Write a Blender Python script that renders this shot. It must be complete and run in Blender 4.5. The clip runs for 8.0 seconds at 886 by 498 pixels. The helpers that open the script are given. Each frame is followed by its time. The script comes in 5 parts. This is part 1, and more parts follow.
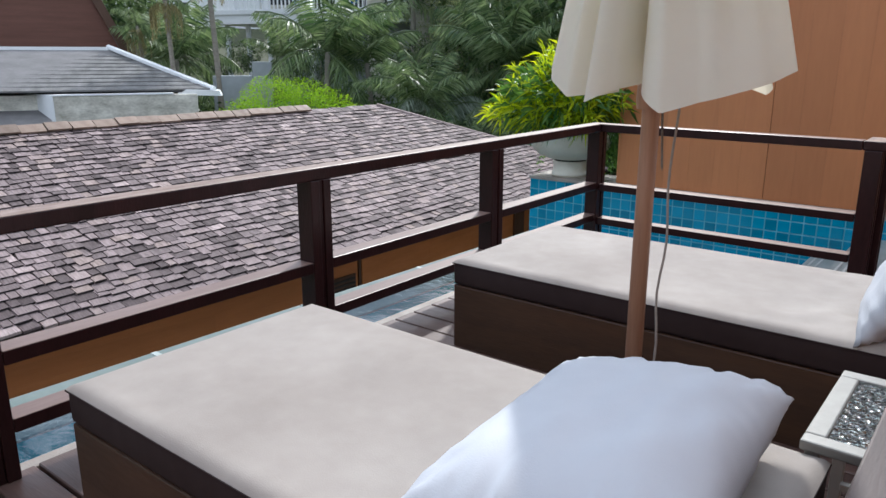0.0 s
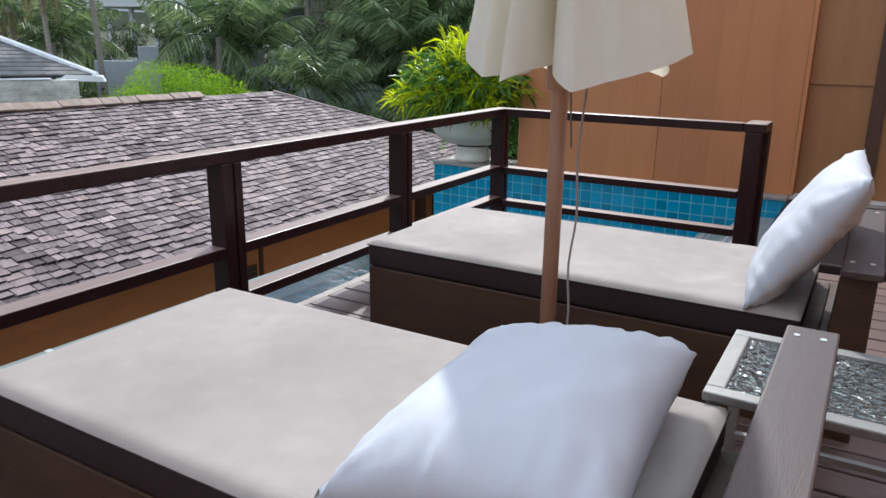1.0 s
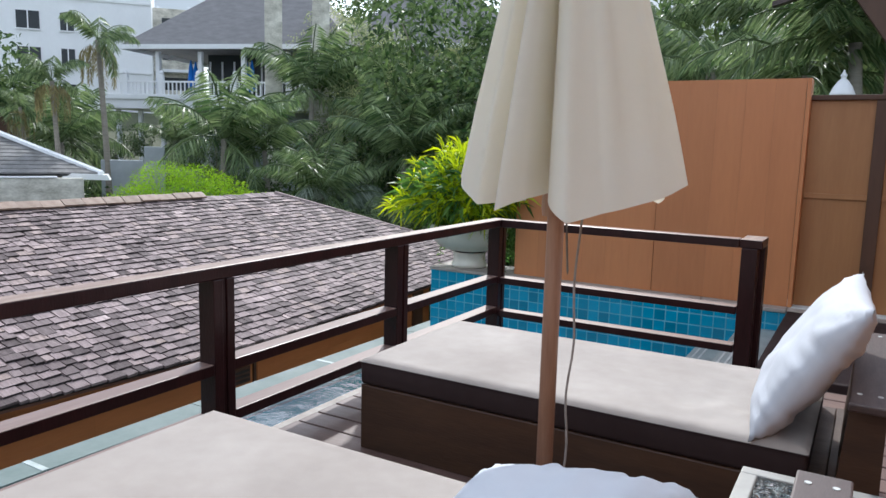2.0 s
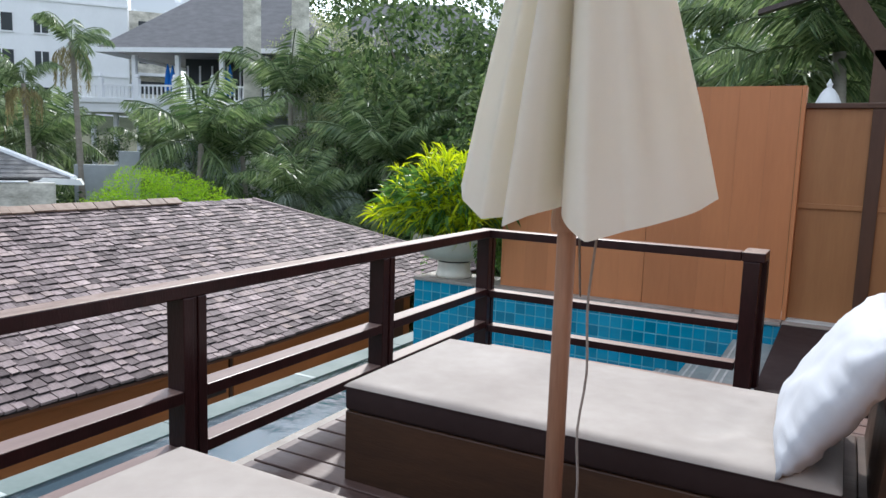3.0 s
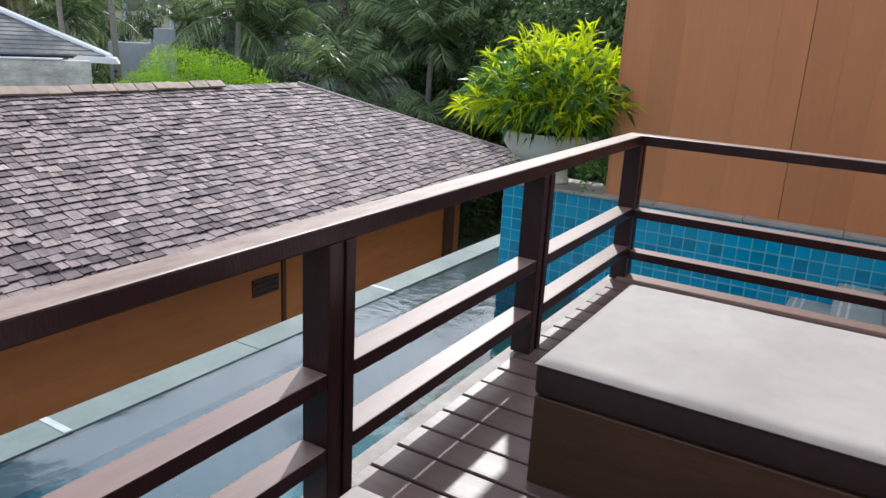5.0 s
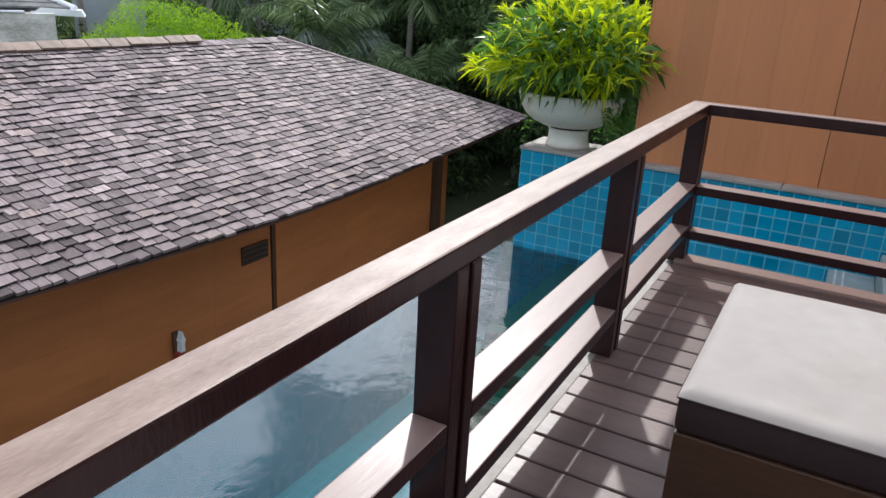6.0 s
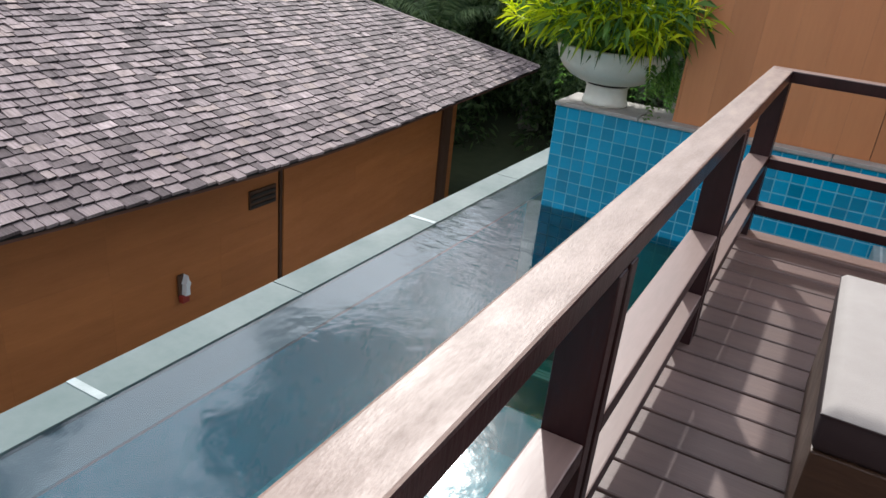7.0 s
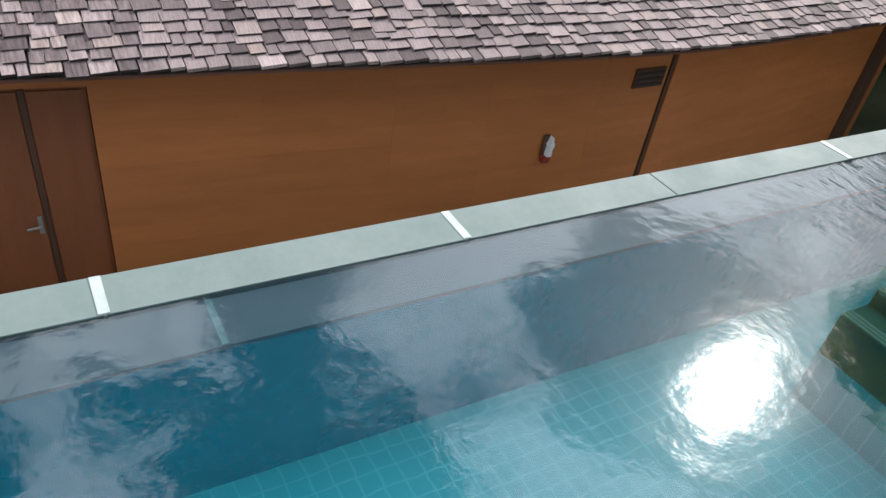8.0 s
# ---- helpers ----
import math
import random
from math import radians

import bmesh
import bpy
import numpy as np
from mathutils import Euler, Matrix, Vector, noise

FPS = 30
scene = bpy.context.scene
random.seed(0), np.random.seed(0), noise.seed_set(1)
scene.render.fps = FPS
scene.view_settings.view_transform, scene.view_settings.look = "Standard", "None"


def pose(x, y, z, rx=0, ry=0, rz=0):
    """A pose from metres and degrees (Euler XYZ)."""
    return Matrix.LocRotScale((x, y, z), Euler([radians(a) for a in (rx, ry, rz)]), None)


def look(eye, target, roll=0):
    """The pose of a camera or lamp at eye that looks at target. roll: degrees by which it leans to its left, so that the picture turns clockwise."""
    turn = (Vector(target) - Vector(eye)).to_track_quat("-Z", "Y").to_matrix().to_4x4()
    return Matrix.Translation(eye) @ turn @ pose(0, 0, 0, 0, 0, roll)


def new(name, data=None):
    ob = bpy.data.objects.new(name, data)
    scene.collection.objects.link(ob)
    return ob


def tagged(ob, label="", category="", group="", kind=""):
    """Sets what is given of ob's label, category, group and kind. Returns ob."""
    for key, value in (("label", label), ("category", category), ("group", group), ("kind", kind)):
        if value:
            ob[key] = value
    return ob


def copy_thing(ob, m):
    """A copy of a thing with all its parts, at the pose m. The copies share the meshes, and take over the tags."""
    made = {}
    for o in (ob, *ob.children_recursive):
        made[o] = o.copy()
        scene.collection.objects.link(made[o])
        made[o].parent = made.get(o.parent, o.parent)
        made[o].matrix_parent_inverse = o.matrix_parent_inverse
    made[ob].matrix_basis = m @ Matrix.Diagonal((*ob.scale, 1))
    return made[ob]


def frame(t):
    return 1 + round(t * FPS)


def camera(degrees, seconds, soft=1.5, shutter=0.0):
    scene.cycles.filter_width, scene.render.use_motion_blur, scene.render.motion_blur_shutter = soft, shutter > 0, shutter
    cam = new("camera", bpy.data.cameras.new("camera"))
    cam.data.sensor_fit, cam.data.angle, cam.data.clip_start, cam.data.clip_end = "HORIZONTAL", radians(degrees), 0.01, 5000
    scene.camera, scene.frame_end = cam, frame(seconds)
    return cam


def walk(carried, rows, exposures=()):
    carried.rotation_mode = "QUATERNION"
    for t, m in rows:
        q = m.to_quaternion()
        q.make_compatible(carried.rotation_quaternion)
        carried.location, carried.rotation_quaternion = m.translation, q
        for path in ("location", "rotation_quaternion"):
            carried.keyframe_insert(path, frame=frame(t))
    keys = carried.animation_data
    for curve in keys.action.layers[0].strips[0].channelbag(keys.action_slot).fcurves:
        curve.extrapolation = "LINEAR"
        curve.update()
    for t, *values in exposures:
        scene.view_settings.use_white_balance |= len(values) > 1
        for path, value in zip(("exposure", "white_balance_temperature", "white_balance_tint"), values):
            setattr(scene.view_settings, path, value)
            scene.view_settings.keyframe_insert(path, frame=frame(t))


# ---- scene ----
cam = camera(62.3, 8.0)
PATH = [
    (0, (2.741, -5.433, 1.475), (1.541, -3.918, 0.962), 0.1),
    (0.5, (2.734, -5.506, 1.464), (1.729, -3.862, 0.928), 0.6),
    (1, (2.722, -5.529, 1.452), (1.75, -3.867, 0.911), 0.8),
    (1.5, (2.7, -5.532, 1.47), (1.717, -3.85, 1.017), 1.4),
    (2, (2.694, -5.46, 1.535), (1.695, -3.75, 1.255), 1.5),
    (3.5, (2.3, -5.119, 1.532), (1.37, -3.369, 1.267), 2.5),
    (4, (2.052, -4.961, 1.491), (1.113, -3.237, 1.11), 2.9),
    (4.5, (1.775, -4.804, 1.479), (0.807, -3.12, 1.003), 3.3),
    (5, (1.413, -4.688, 1.487), (0.435, -3.036, 0.927), 3.1),
    (6.5, (0.581, -4.457, 1.496), (-0.251, -2.789, 0.772), 4.1),
    (7, (0.388, -4.419, 1.473), (-0.451, -2.792, 0.667), 6.0),
    (7.5, (0.204, -4.314, 1.41), (-0.853, -2.925, 0.433), 8.0),
    (8, (0.072, -4.387, 1.373), (-1.248, -3.471, 0.183), 9.6),
]
walk(cam, [(t, look(eye, target, roll)) for t, eye, target, roll in PATH],
     exposures=[(0.0, -0.24, 5850, 8.5), (1.5, -0.20, 5800, 8.5), (2.0, -0.14, 5820, 8.5), (3.5, -0.10, 5880, 8.5), (5.0, -0.14, 5900, 9.0), (7.0, -0.14, 6050, 9.5), (7.5, -0.06, 6200, 9.0), (8.0, 0.08, 6200, 9.0)])

# ---- light ----
SUN = Vector((-0.33, 0.696, 0.637)).normalized()
world = bpy.data.worlds.new("sky")
scene.world = world
world.use_nodes = True
wn, wl = world.node_tree.nodes, world.node_tree.links
wn.clear()
w_out, w_bg, w_sky = wn.new("ShaderNodeOutputWorld"), wn.new("ShaderNodeBackground"), wn.new("ShaderNodeTexSky")
w_sky.sky_type, w_sky.sun_disc = "NISHITA", False
w_sky.sun_elevation, w_sky.sun_rotation = math.asin(SUN.z), math.atan2(SUN.x, SUN.y)
w_sky.air_density, w_sky.dust_density = 1.0, 1.6
w_map, w_noise, w_ramp, w_mix = wn.new("ShaderNodeMapping"), wn.new("ShaderNodeTexNoise"), wn.new("ShaderNodeValToRGB"), wn.new("ShaderNodeMix")
w_co = wn.new("ShaderNodeTexCoord")
w_map.inputs["Scale"].default_value = (1.0, 1.0, 1.7)
w_noise.inputs["Scale"].default_value, w_noise.inputs["Detail"].default_value = 3.2, 8.0
w_noise.inputs["Roughness"].default_value = 0.55
w_ramp.color_ramp.elements[0].position, w_ramp.color_ramp.elements[1].position = 0.465, 0.545
w_mix.data_type, w_mix.blend_type = "RGBA", "ADD"
w_mix.inputs["B"].default_value = (31.0, 31.7, 32.8, 1)
wl.new(w_co.outputs["Generated"], w_map.inputs["Vector"])
wl.new(w_map.outputs["Vector"], w_noise.inputs["Vector"])
wl.new(w_noise.outputs["Fac"], w_ramp.inputs["Fac"])
wl.new(w_ramp.outputs["Color"], w_mix.inputs["Factor"])
wl.new(w_sky.outputs["Color"], w_mix.inputs["A"])
wl.new(w_mix.outputs["Result"], w_bg.inputs["Color"])
w_bg.inputs["Strength"].default_value = 0.081
wl.new(w_bg.outputs["Background"], w_out.inputs["Surface"])
sun = new("sun", bpy.data.lights.new("sun", "SUN"))
sun.data.energy, sun.data.angle, sun.data.color = 4.3, radians(1.5), (1.0, 0.94, 0.85)
sun.matrix_world = look(SUN * 60, (0, 0, 0))


# ---- materials ----
def mat(name, color, rough=0.6, metal=0.0, second=None, scale=(6, 6, 6), spread=0.5, bump=0.0, bump_scale=60.0,
        vary=0.0, island=False, spec=0.5, space="Object"):
    """A surface with large stains, fine grain and, for repeats, a shade of its own."""
    m = bpy.data.materials.new(name)
    m.use_nodes = True
    n, l = m.node_tree.nodes, m.node_tree.links
    b = n["Principled BSDF"]
    b.inputs["Metallic"].default_value = metal
    b.inputs["Specular IOR Level"].default_value = spec
    co, mp = n.new("ShaderNodeTexCoord"), n.new("ShaderNodeMapping")
    mp.inputs["Scale"].default_value = scale
    l.new(co.outputs[space], mp.inputs["Vector"])
    big, fine = n.new("ShaderNodeTexNoise"), n.new("ShaderNodeTexNoise")
    big.inputs["Scale"].default_value, big.inputs["Detail"].default_value = 1.0, 6.0
    fine.inputs["Scale"].default_value, fine.inputs["Detail"].default_value = 7.0, 4.0
    l.new(mp.outputs["Vector"], big.inputs["Vector"])
    l.new(mp.outputs["Vector"], fine.inputs["Vector"])
    add = n.new("ShaderNodeMath")
    add.operation = "MULTIPLY_ADD"
    l.new(fine.outputs["Fac"], add.inputs[0])
    add.inputs[1].default_value = 0.45
    l.new(big.outputs["Fac"], add.inputs[2])
    ramp = n.new("ShaderNodeMapRange")
    ramp.inputs["From Min"].default_value, ramp.inputs["From Max"].default_value = 0.72 - 0.5 * spread, 0.72 + 0.5 * spread
    l.new(add.outputs[0], ramp.inputs["Value"])
    mix = n.new("ShaderNodeMix")
    mix.data_type = "RGBA"
    second = second or tuple(c * 0.72 for c in color)
    mix.inputs["A"].default_value, mix.inputs["B"].default_value = (*second, 1), (*color, 1)
    l.new(ramp.outputs["Result"], mix.inputs["Factor"])
    out = mix.outputs["Result"]
    if vary:
        if island:
            src = n.new("ShaderNodeNewGeometry").outputs["Random Per Island"]
        else:
            src = n.new("ShaderNodeObjectInfo").outputs["Random"]
        r2 = n.new("ShaderNodeMapRange")
        r2.inputs["To Min"].default_value, r2.inputs["To Max"].default_value = 1 - vary, 1 + vary
        l.new(src, r2.inputs["Value"])
        hsv = n.new("ShaderNodeHueSaturation")
        l.new(r2.outputs["Result"], hsv.inputs["Value"])
        l.new(out, hsv.inputs["Color"])
        out = hsv.outputs["Color"]
    l.new(out, b.inputs["Base Color"])
    rr = n.new("ShaderNodeMapRange")
    rr.inputs["To Min"].default_value, rr.inputs["To Max"].default_value = min(1, rough * 1.2), rough * 0.8
    l.new(add.outputs[0], rr.inputs["Value"])
    l.new(rr.outputs["Result"], b.inputs["Roughness"])
    if bump:
        f2, bp = n.new("ShaderNodeTexNoise"), n.new("ShaderNodeBump")
        f2.inputs["Scale"].default_value, f2.inputs["Detail"].default_value = bump_scale / max(scale), 5.0
        l.new(mp.outputs["Vector"], f2.inputs["Vector"])
        bp.inputs["Strength"].default_value, bp.inputs["Distance"].default_value = bump, 0.01
        l.new(f2.outputs["Fac"], bp.inputs["Height"])
        l.new(bp.outputs["Normal"], b.inputs["Normal"])
    return m


def leaf_mat(name, color, second, through_light=0.35, rough=0.42):
    m = bpy.data.materials.new(name)
    m.use_nodes = True
    n, l = m.node_tree.nodes, m.node_tree.links
    b = n["Principled BSDF"]
    b.inputs["Roughness"].default_value = rough
    b.inputs["Specular IOR Level"].default_value = 0.28
    geo, mix = n.new("ShaderNodeNewGeometry"), n.new("ShaderNodeMix")
    mix.data_type = "RGBA"
    mix.inputs["A"].default_value, mix.inputs["B"].default_value = (*color, 1), (*second, 1)
    l.new(geo.outputs["Random Per Island"], mix.inputs["Factor"])
    l.new(mix.outputs["Result"], b.inputs["Base Color"])
    tr, sh = n.new("ShaderNodeBsdfTranslucent"), n.new("ShaderNodeMixShader")
    br = n.new("ShaderNodeHueSaturation")
    br.inputs["Value"].default_value, br.inputs["Saturation"].default_value = 1.6, 1.1
    l.new(mix.outputs["Result"], br.inputs["Color"])
    l.new(br.outputs["Color"], tr.inputs["Color"])
    sh.inputs["Fac"].default_value = through_light
    l.new(b.outputs["BSDF"], sh.inputs[1])
    l.new(tr.outputs["BSDF"], sh.inputs[2])
    l.new(sh.outputs["Shader"], n["Material Output"].inputs["Surface"])
    return m


def water_mat():
    m = bpy.data.materials.new("pool_water")
    m.use_nodes = True
    n, l = m.node_tree.nodes, m.node_tree.links
    n.remove(n["Principled BSDF"])
    co, nz, nz2, mul, bp = n.new("ShaderNodeTexCoord"), n.new("ShaderNodeTexNoise"), n.new("ShaderNodeTexNoise"), n.new("ShaderNodeMath"), n.new("ShaderNodeBump")
    nz.inputs["Scale"].default_value, nz.inputs["Detail"].default_value = 4.0, 4.5
    nz2.inputs["Scale"].default_value, nz2.inputs["Detail"].default_value = 0.9, 2.0
    mul.operation = "MULTIPLY"
    l.new(co.outputs["Object"], nz.inputs["Vector"])
    l.new(co.outputs["Object"], nz2.inputs["Vector"])
    l.new(nz.outputs["Fac"], mul.inputs[0])
    l.new(nz2.outputs["Fac"], mul.inputs[1])
    bp.inputs["Strength"].default_value, bp.inputs["Distance"].default_value = 0.30, 0.03
    # livelier ripples where the water enters
    dist, near, wav, mulw, addw = n.new("ShaderNodeVectorMath"), n.new("ShaderNodeMapRange"), n.new("ShaderNodeTexNoise"), n.new("ShaderNodeMath"), n.new("ShaderNodeMath")
    dist.operation, mulw.operation, addw.operation = "DISTANCE", "MULTIPLY", "ADD"
    dist.inputs[1].default_value = (-2.15, 0.75, -1.05)
    near.inputs["From Min"].default_value, near.inputs["From Max"].default_value = 0.15, 0.95
    near.inputs["To Min"].default_value, near.inputs["To Max"].default_value = 0.6, 0.0
    stretch = n.new("ShaderNodeMapping")
    stretch.inputs["Scale"].default_value, stretch.inputs["Rotation"].default_value = (5.0, 14.0, 1.0), (0, 0, 0.5)
    wav.inputs["Scale"].default_value, wav.inputs["Detail"].default_value = 1.0, 2.0
    l.new(co.outputs["Object"], dist.inputs[0])
    l.new(dist.outputs["Value"], near.inputs["Value"])
    l.new(co.outputs["Object"], stretch.inputs["Vector"])
    l.new(stretch.outputs["Vector"], wav.inputs["Vector"])
    l.new(wav.outputs["Fac"], mulw.inputs[0])
    l.new(near.outputs["Result"], mulw.inputs[1])
    l.new(mul.outputs[0], addw.inputs[0])
    l.new(mulw.outputs[0], addw.inputs[1])
    l.new(addw.outputs[0], bp.inputs["Height"])
    fr, tr, gl, sh = n.new("ShaderNodeFresnel"), n.new("ShaderNodeBsdfTransparent"), n.new("ShaderNodeBsdfGlossy"), n.new("ShaderNodeMixShader")
    fr.inputs["IOR"].default_value = 1.68
    tr.inputs["Color"].default_value = (0.70, 0.95, 0.98, 1)
    gl.inputs["Roughness"].default_value = 0.02
    l.new(bp.outputs["Normal"], fr.inputs["Normal"])
    l.new(bp.outputs["Normal"], gl.inputs["Normal"])
    soft, both = n.new("ShaderNodeBsdfGlossy"), n.new("ShaderNodeMixShader")
    soft.inputs["Roughness"].default_value = 0.12
    both.inputs["Fac"].default_value = 0.18
    l.new(bp.outputs["Normal"], soft.inputs["Normal"])
    l.new(gl.outputs["BSDF"], both.inputs[1])
    l.new(soft.outputs["BSDF"], both.inputs[2])
    l.new(fr.outputs["Fac"], sh.inputs["Fac"])
    l.new(tr.outputs["BSDF"], sh.inputs[1])
    l.new(both.outputs["Shader"], sh.inputs[2])
    l.new(sh.outputs["Shader"], n["Material Output"].inputs["Surface"])
    return m


def cloth_mat(name, color, second, translucent=0.0, bump=0.15, rough=0.85, scale=(2, 2, 2)):
    m = mat(name, color, rough, second=second, scale=scale, spread=0.7, bump=bump, bump_scale=260, spec=0.25)
    if translucent:
        n, l = m.node_tree.nodes, m.node_tree.links
        tr, sh = n.new("ShaderNodeBsdfTranslucent"), n.new("ShaderNodeMixShader")
        tr.inputs["Color"].default_value = (color[0], color[1] * 0.93, color[2] * 0.78, 1)
        sh.inputs["Fac"].default_value = translucent
        l.new(n["Principled BSDF"].outputs["BSDF"], sh.inputs[1])
        l.new(tr.outputs["BSDF"], sh.inputs[2])
        l.new(sh.outputs["Shader"], n["Material Output"].inputs["Surface"])
    return m


def shingle_mat(name, island):
    """Grey-brown split wood: mostly dark, a few boards bleached or mossy, with streaks along each board."""
    m = mat(name, (0.325, 0.265, 0.265), 0.82, second=(0.068, 0.052, 0.05), scale=(4, 30, 5) if island else (30, 4, 5), spread=0.7, bump=0.5, bump_scale=120, spec=0.3)
    n, l = m.node_tree.nodes, m.node_tree.links
    b = n["Principled BSDF"]
    base = b.inputs["Base Color"].links[0].from_socket
    if island:
        src = n.new("ShaderNodeNewGeometry").outputs["Random Per Island"]
    else:
        src = n.new("ShaderNodeObjectInfo").outputs["Random"]
    ramp = n.new("ShaderNodeValToRGB")
    e = ramp.color_ramp.elements
    e[0].position, e[0].color = 0.0, (0.42, 0.38, 0.385, 1)
    e[1].position, e[1].color = 1.0, (2.1, 2.05, 2.0, 1)
    for p, col in ((0.45, (1.05, 1.01, 1.0, 1)), (0.86, (1.5, 1.44, 1.42, 1)), (0.95, (1.5, 1.42, 1.28, 1))):
        k = e.new(p)
        k.color = col
    mul = n.new("ShaderNodeMix")
    mul.data_type, mul.blend_type = "RGBA", "MULTIPLY"
    mul.inputs["Factor"].default_value = 1.0
    mul.clamp_result = False
    l.new(src, ramp.inputs["Fac"])
    l.new(base, mul.inputs["A"])
    l.new(ramp.outputs["Color"], mul.inputs["B"])
    l.new(mul.outputs["Result"], b.inputs["Base Color"])
    return m


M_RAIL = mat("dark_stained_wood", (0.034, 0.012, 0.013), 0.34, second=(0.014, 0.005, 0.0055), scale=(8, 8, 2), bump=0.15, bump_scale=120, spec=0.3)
# top rail tones: real wear, plus sky sheen put into the colour
M_RAILTOP = mat("weathered_sheen_rail_wood", (0.34, 0.24, 0.19), 0.5, second=(0.13, 0.074, 0.052), scale=(26, 6, 26), spread=0.7, bump=0.10, bump_scale=300, spec=0.4)
M_RAILTOPX = mat("weathered_sheen_rail_wood_across", (0.30, 0.19, 0.15), 0.38, second=(0.12, 0.062, 0.05), scale=(3.2, 34, 34), spread=0.9, bump=0.03, bump_scale=300)
M_DECK = mat("deck_wood", (0.18, 0.112, 0.093), 0.46, second=(0.075, 0.043, 0.036), scale=(1.2, 14, 8), spread=0.9, bump=0.12, bump_scale=150, vary=0.22)
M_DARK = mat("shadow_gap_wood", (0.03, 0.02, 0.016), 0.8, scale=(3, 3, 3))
M_BED = mat("bed_plinth_wood", (0.072, 0.034, 0.016), 0.55, second=(0.038, 0.018, 0.009), scale=(1.5, 9, 9), bump=0.12, bump_scale=120)
M_BOARD = mat("backrest_wood", (0.085, 0.054, 0.048), 0.5, second=(0.030, 0.019, 0.017), scale=(26, 3, 26), spread=0.9, bump=0.06, bump_scale=300)
M_MATTRESS = cloth_mat("taupe_canvas", (0.385, 0.343, 0.310), (0.298, 0.26, 0.233), bump=0.12)
M_MATSIDE = cloth_mat("dark_brown_canvas", (0.036, 0.022, 0.021), (0.026, 0.015, 0.015), bump=0.12)
M_PILLOW = cloth_mat("white_cotton", (0.56, 0.575, 0.615), (0.52, 0.535, 0.575), bump=0.1)
M_CANOPY = cloth_mat("cream_canvas", (0.87, 0.862, 0.80), (0.82, 0.80, 0.71), translucent=0.45, bump=0.08)
M_POLE = mat("umbrella_pole_wood", (0.46, 0.27, 0.175), 0.5, second=(0.30, 0.16, 0.10), scale=(20, 20, 1.5), bump=0.1)
M_CORD = mat("grey_cord", (0.33, 0.29, 0.26), 0.9, scale=(40, 40, 40))
M_STEEL = mat("brushed_steel", (0.32, 0.315, 0.295), 0.45, metal=0.4, scale=(3, 3, 3), bump=0.05)
M_PANEL = mat("orange_brown_panel", (0.56, 0.222, 0.082), 0.55, second=(0.42, 0.158, 0.058), scale=(4.5, 4.5, 0.6), spread=0.9, bump=0.06, bump_scale=90, vary=0.06)
M_GATE = mat("gate_wood", (0.40, 0.195, 0.07), 0.55, second=(0.29, 0.125, 0.046), scale=(7, 7, 0.8), spread=0.9, bump=0.12, bump_scale=90)
M_HWALL = mat("house_wall_board", (0.50, 0.175, 0.047), 0.6, second=(0.36, 0.122, 0.032), scale=(0.8, 0.8, 5), spread=0.9, bump=0.1, bump_scale=80, vary=0.06)
M_HDARK = mat("dark_house_trim", (0.09, 0.040, 0.020), 0.6, scale=(4, 4, 1))
M_SHINGLE = shingle_mat("weathered_wood_shingle", False)
# shade on the shingles' lower ends, painted as near-black wood
M_BUTTSHADE = mat("shaded_butt_wood", (0.05, 0.042, 0.042), 0.9, second=(0.022, 0.018, 0.018), scale=(20, 20, 20), spread=0.8, spec=0.2)
M_SHINGLE_J = shingle_mat("weathered_wood_shingle_field", True)
M_UNDER = mat("roof_felt", (0.045, 0.036, 0.032), 0.9, scale=(2, 2, 2))
M_RIDGE = mat("terracotta_ridge", (0.30, 0.215, 0.165), 0.8, second=(0.22, 0.15, 0.11), scale=(5, 5, 5), vary=0.2)
M_TILE = mat("turquoise_glazed_tile", (0.010, 0.28, 0.44), 0.18, second=(0.005, 0.20, 0.35), scale=(3, 3, 3), spread=0.8, bump=0.05, vary=0.22)
M_TILE_J = mat("turquoise_glazed_tile_field", (0.010, 0.28, 0.44), 0.18, second=(0.005, 0.20, 0.35), scale=(3, 3, 3), vary=0.22, island=True)
M_GROUT = mat("pale_blue_grout", (0.13, 0.45, 0.57), 0.8, scale=(8, 8, 8))
M_STONE = mat("grey_coping_stone", (0.40, 0.36, 0.32), 0.7, second=(0.26, 0.22, 0.19), scale=(6, 6, 6), spread=0.9, bump=0.3, bump_scale=120)
M_STEP = mat("grey_green_step_stone", (0.33, 0.37, 0.36), 0.6, second=(0.24, 0.28, 0.275), scale=(5, 5, 5), bump=0.2)
M_NOSING = mat("pale_step_line", (0.62, 0.64, 0.62), 0.6, scale=(8, 8, 8))
M_JOINT = mat("pale_mortar_joint", (0.45, 0.49, 0.47), 0.7, second=(0.34, 0.38, 0.36), scale=(9, 9, 9))
M_LEDGE = mat("pale_green_ledge_stone", (0.175, 0.21, 0.197), 0.8, second=(0.13, 0.17, 0.158), scale=(2.5, 2.5, 2.5), spread=0.8, bump=0.12)
M_SHELF = mat("wet_grey_ledge_stone", (0.29, 0.277, 0.287), 0.45, second=(0.23, 0.218, 0.228), scale=(2.5, 2.5, 2.5), spread=0.8)
M_URN = mat("cream_glazed_urn", (0.80, 0.77, 0.67), 0.4, second=(0.64, 0.61, 0.51), scale=(4, 4, 4), spread=0.8, bump=0.1)
M_SOIL = mat("potting_soil", (0.035, 0.026, 0.02), 0.95, scale=(12, 12, 12), bump=0.5)
M_WHITE = mat("white_render", (0.86, 0.87, 0.88), 0.7, second=(0.76, 0.77, 0.78), scale=(0.5, 0.5, 0.3), spread=0.8)
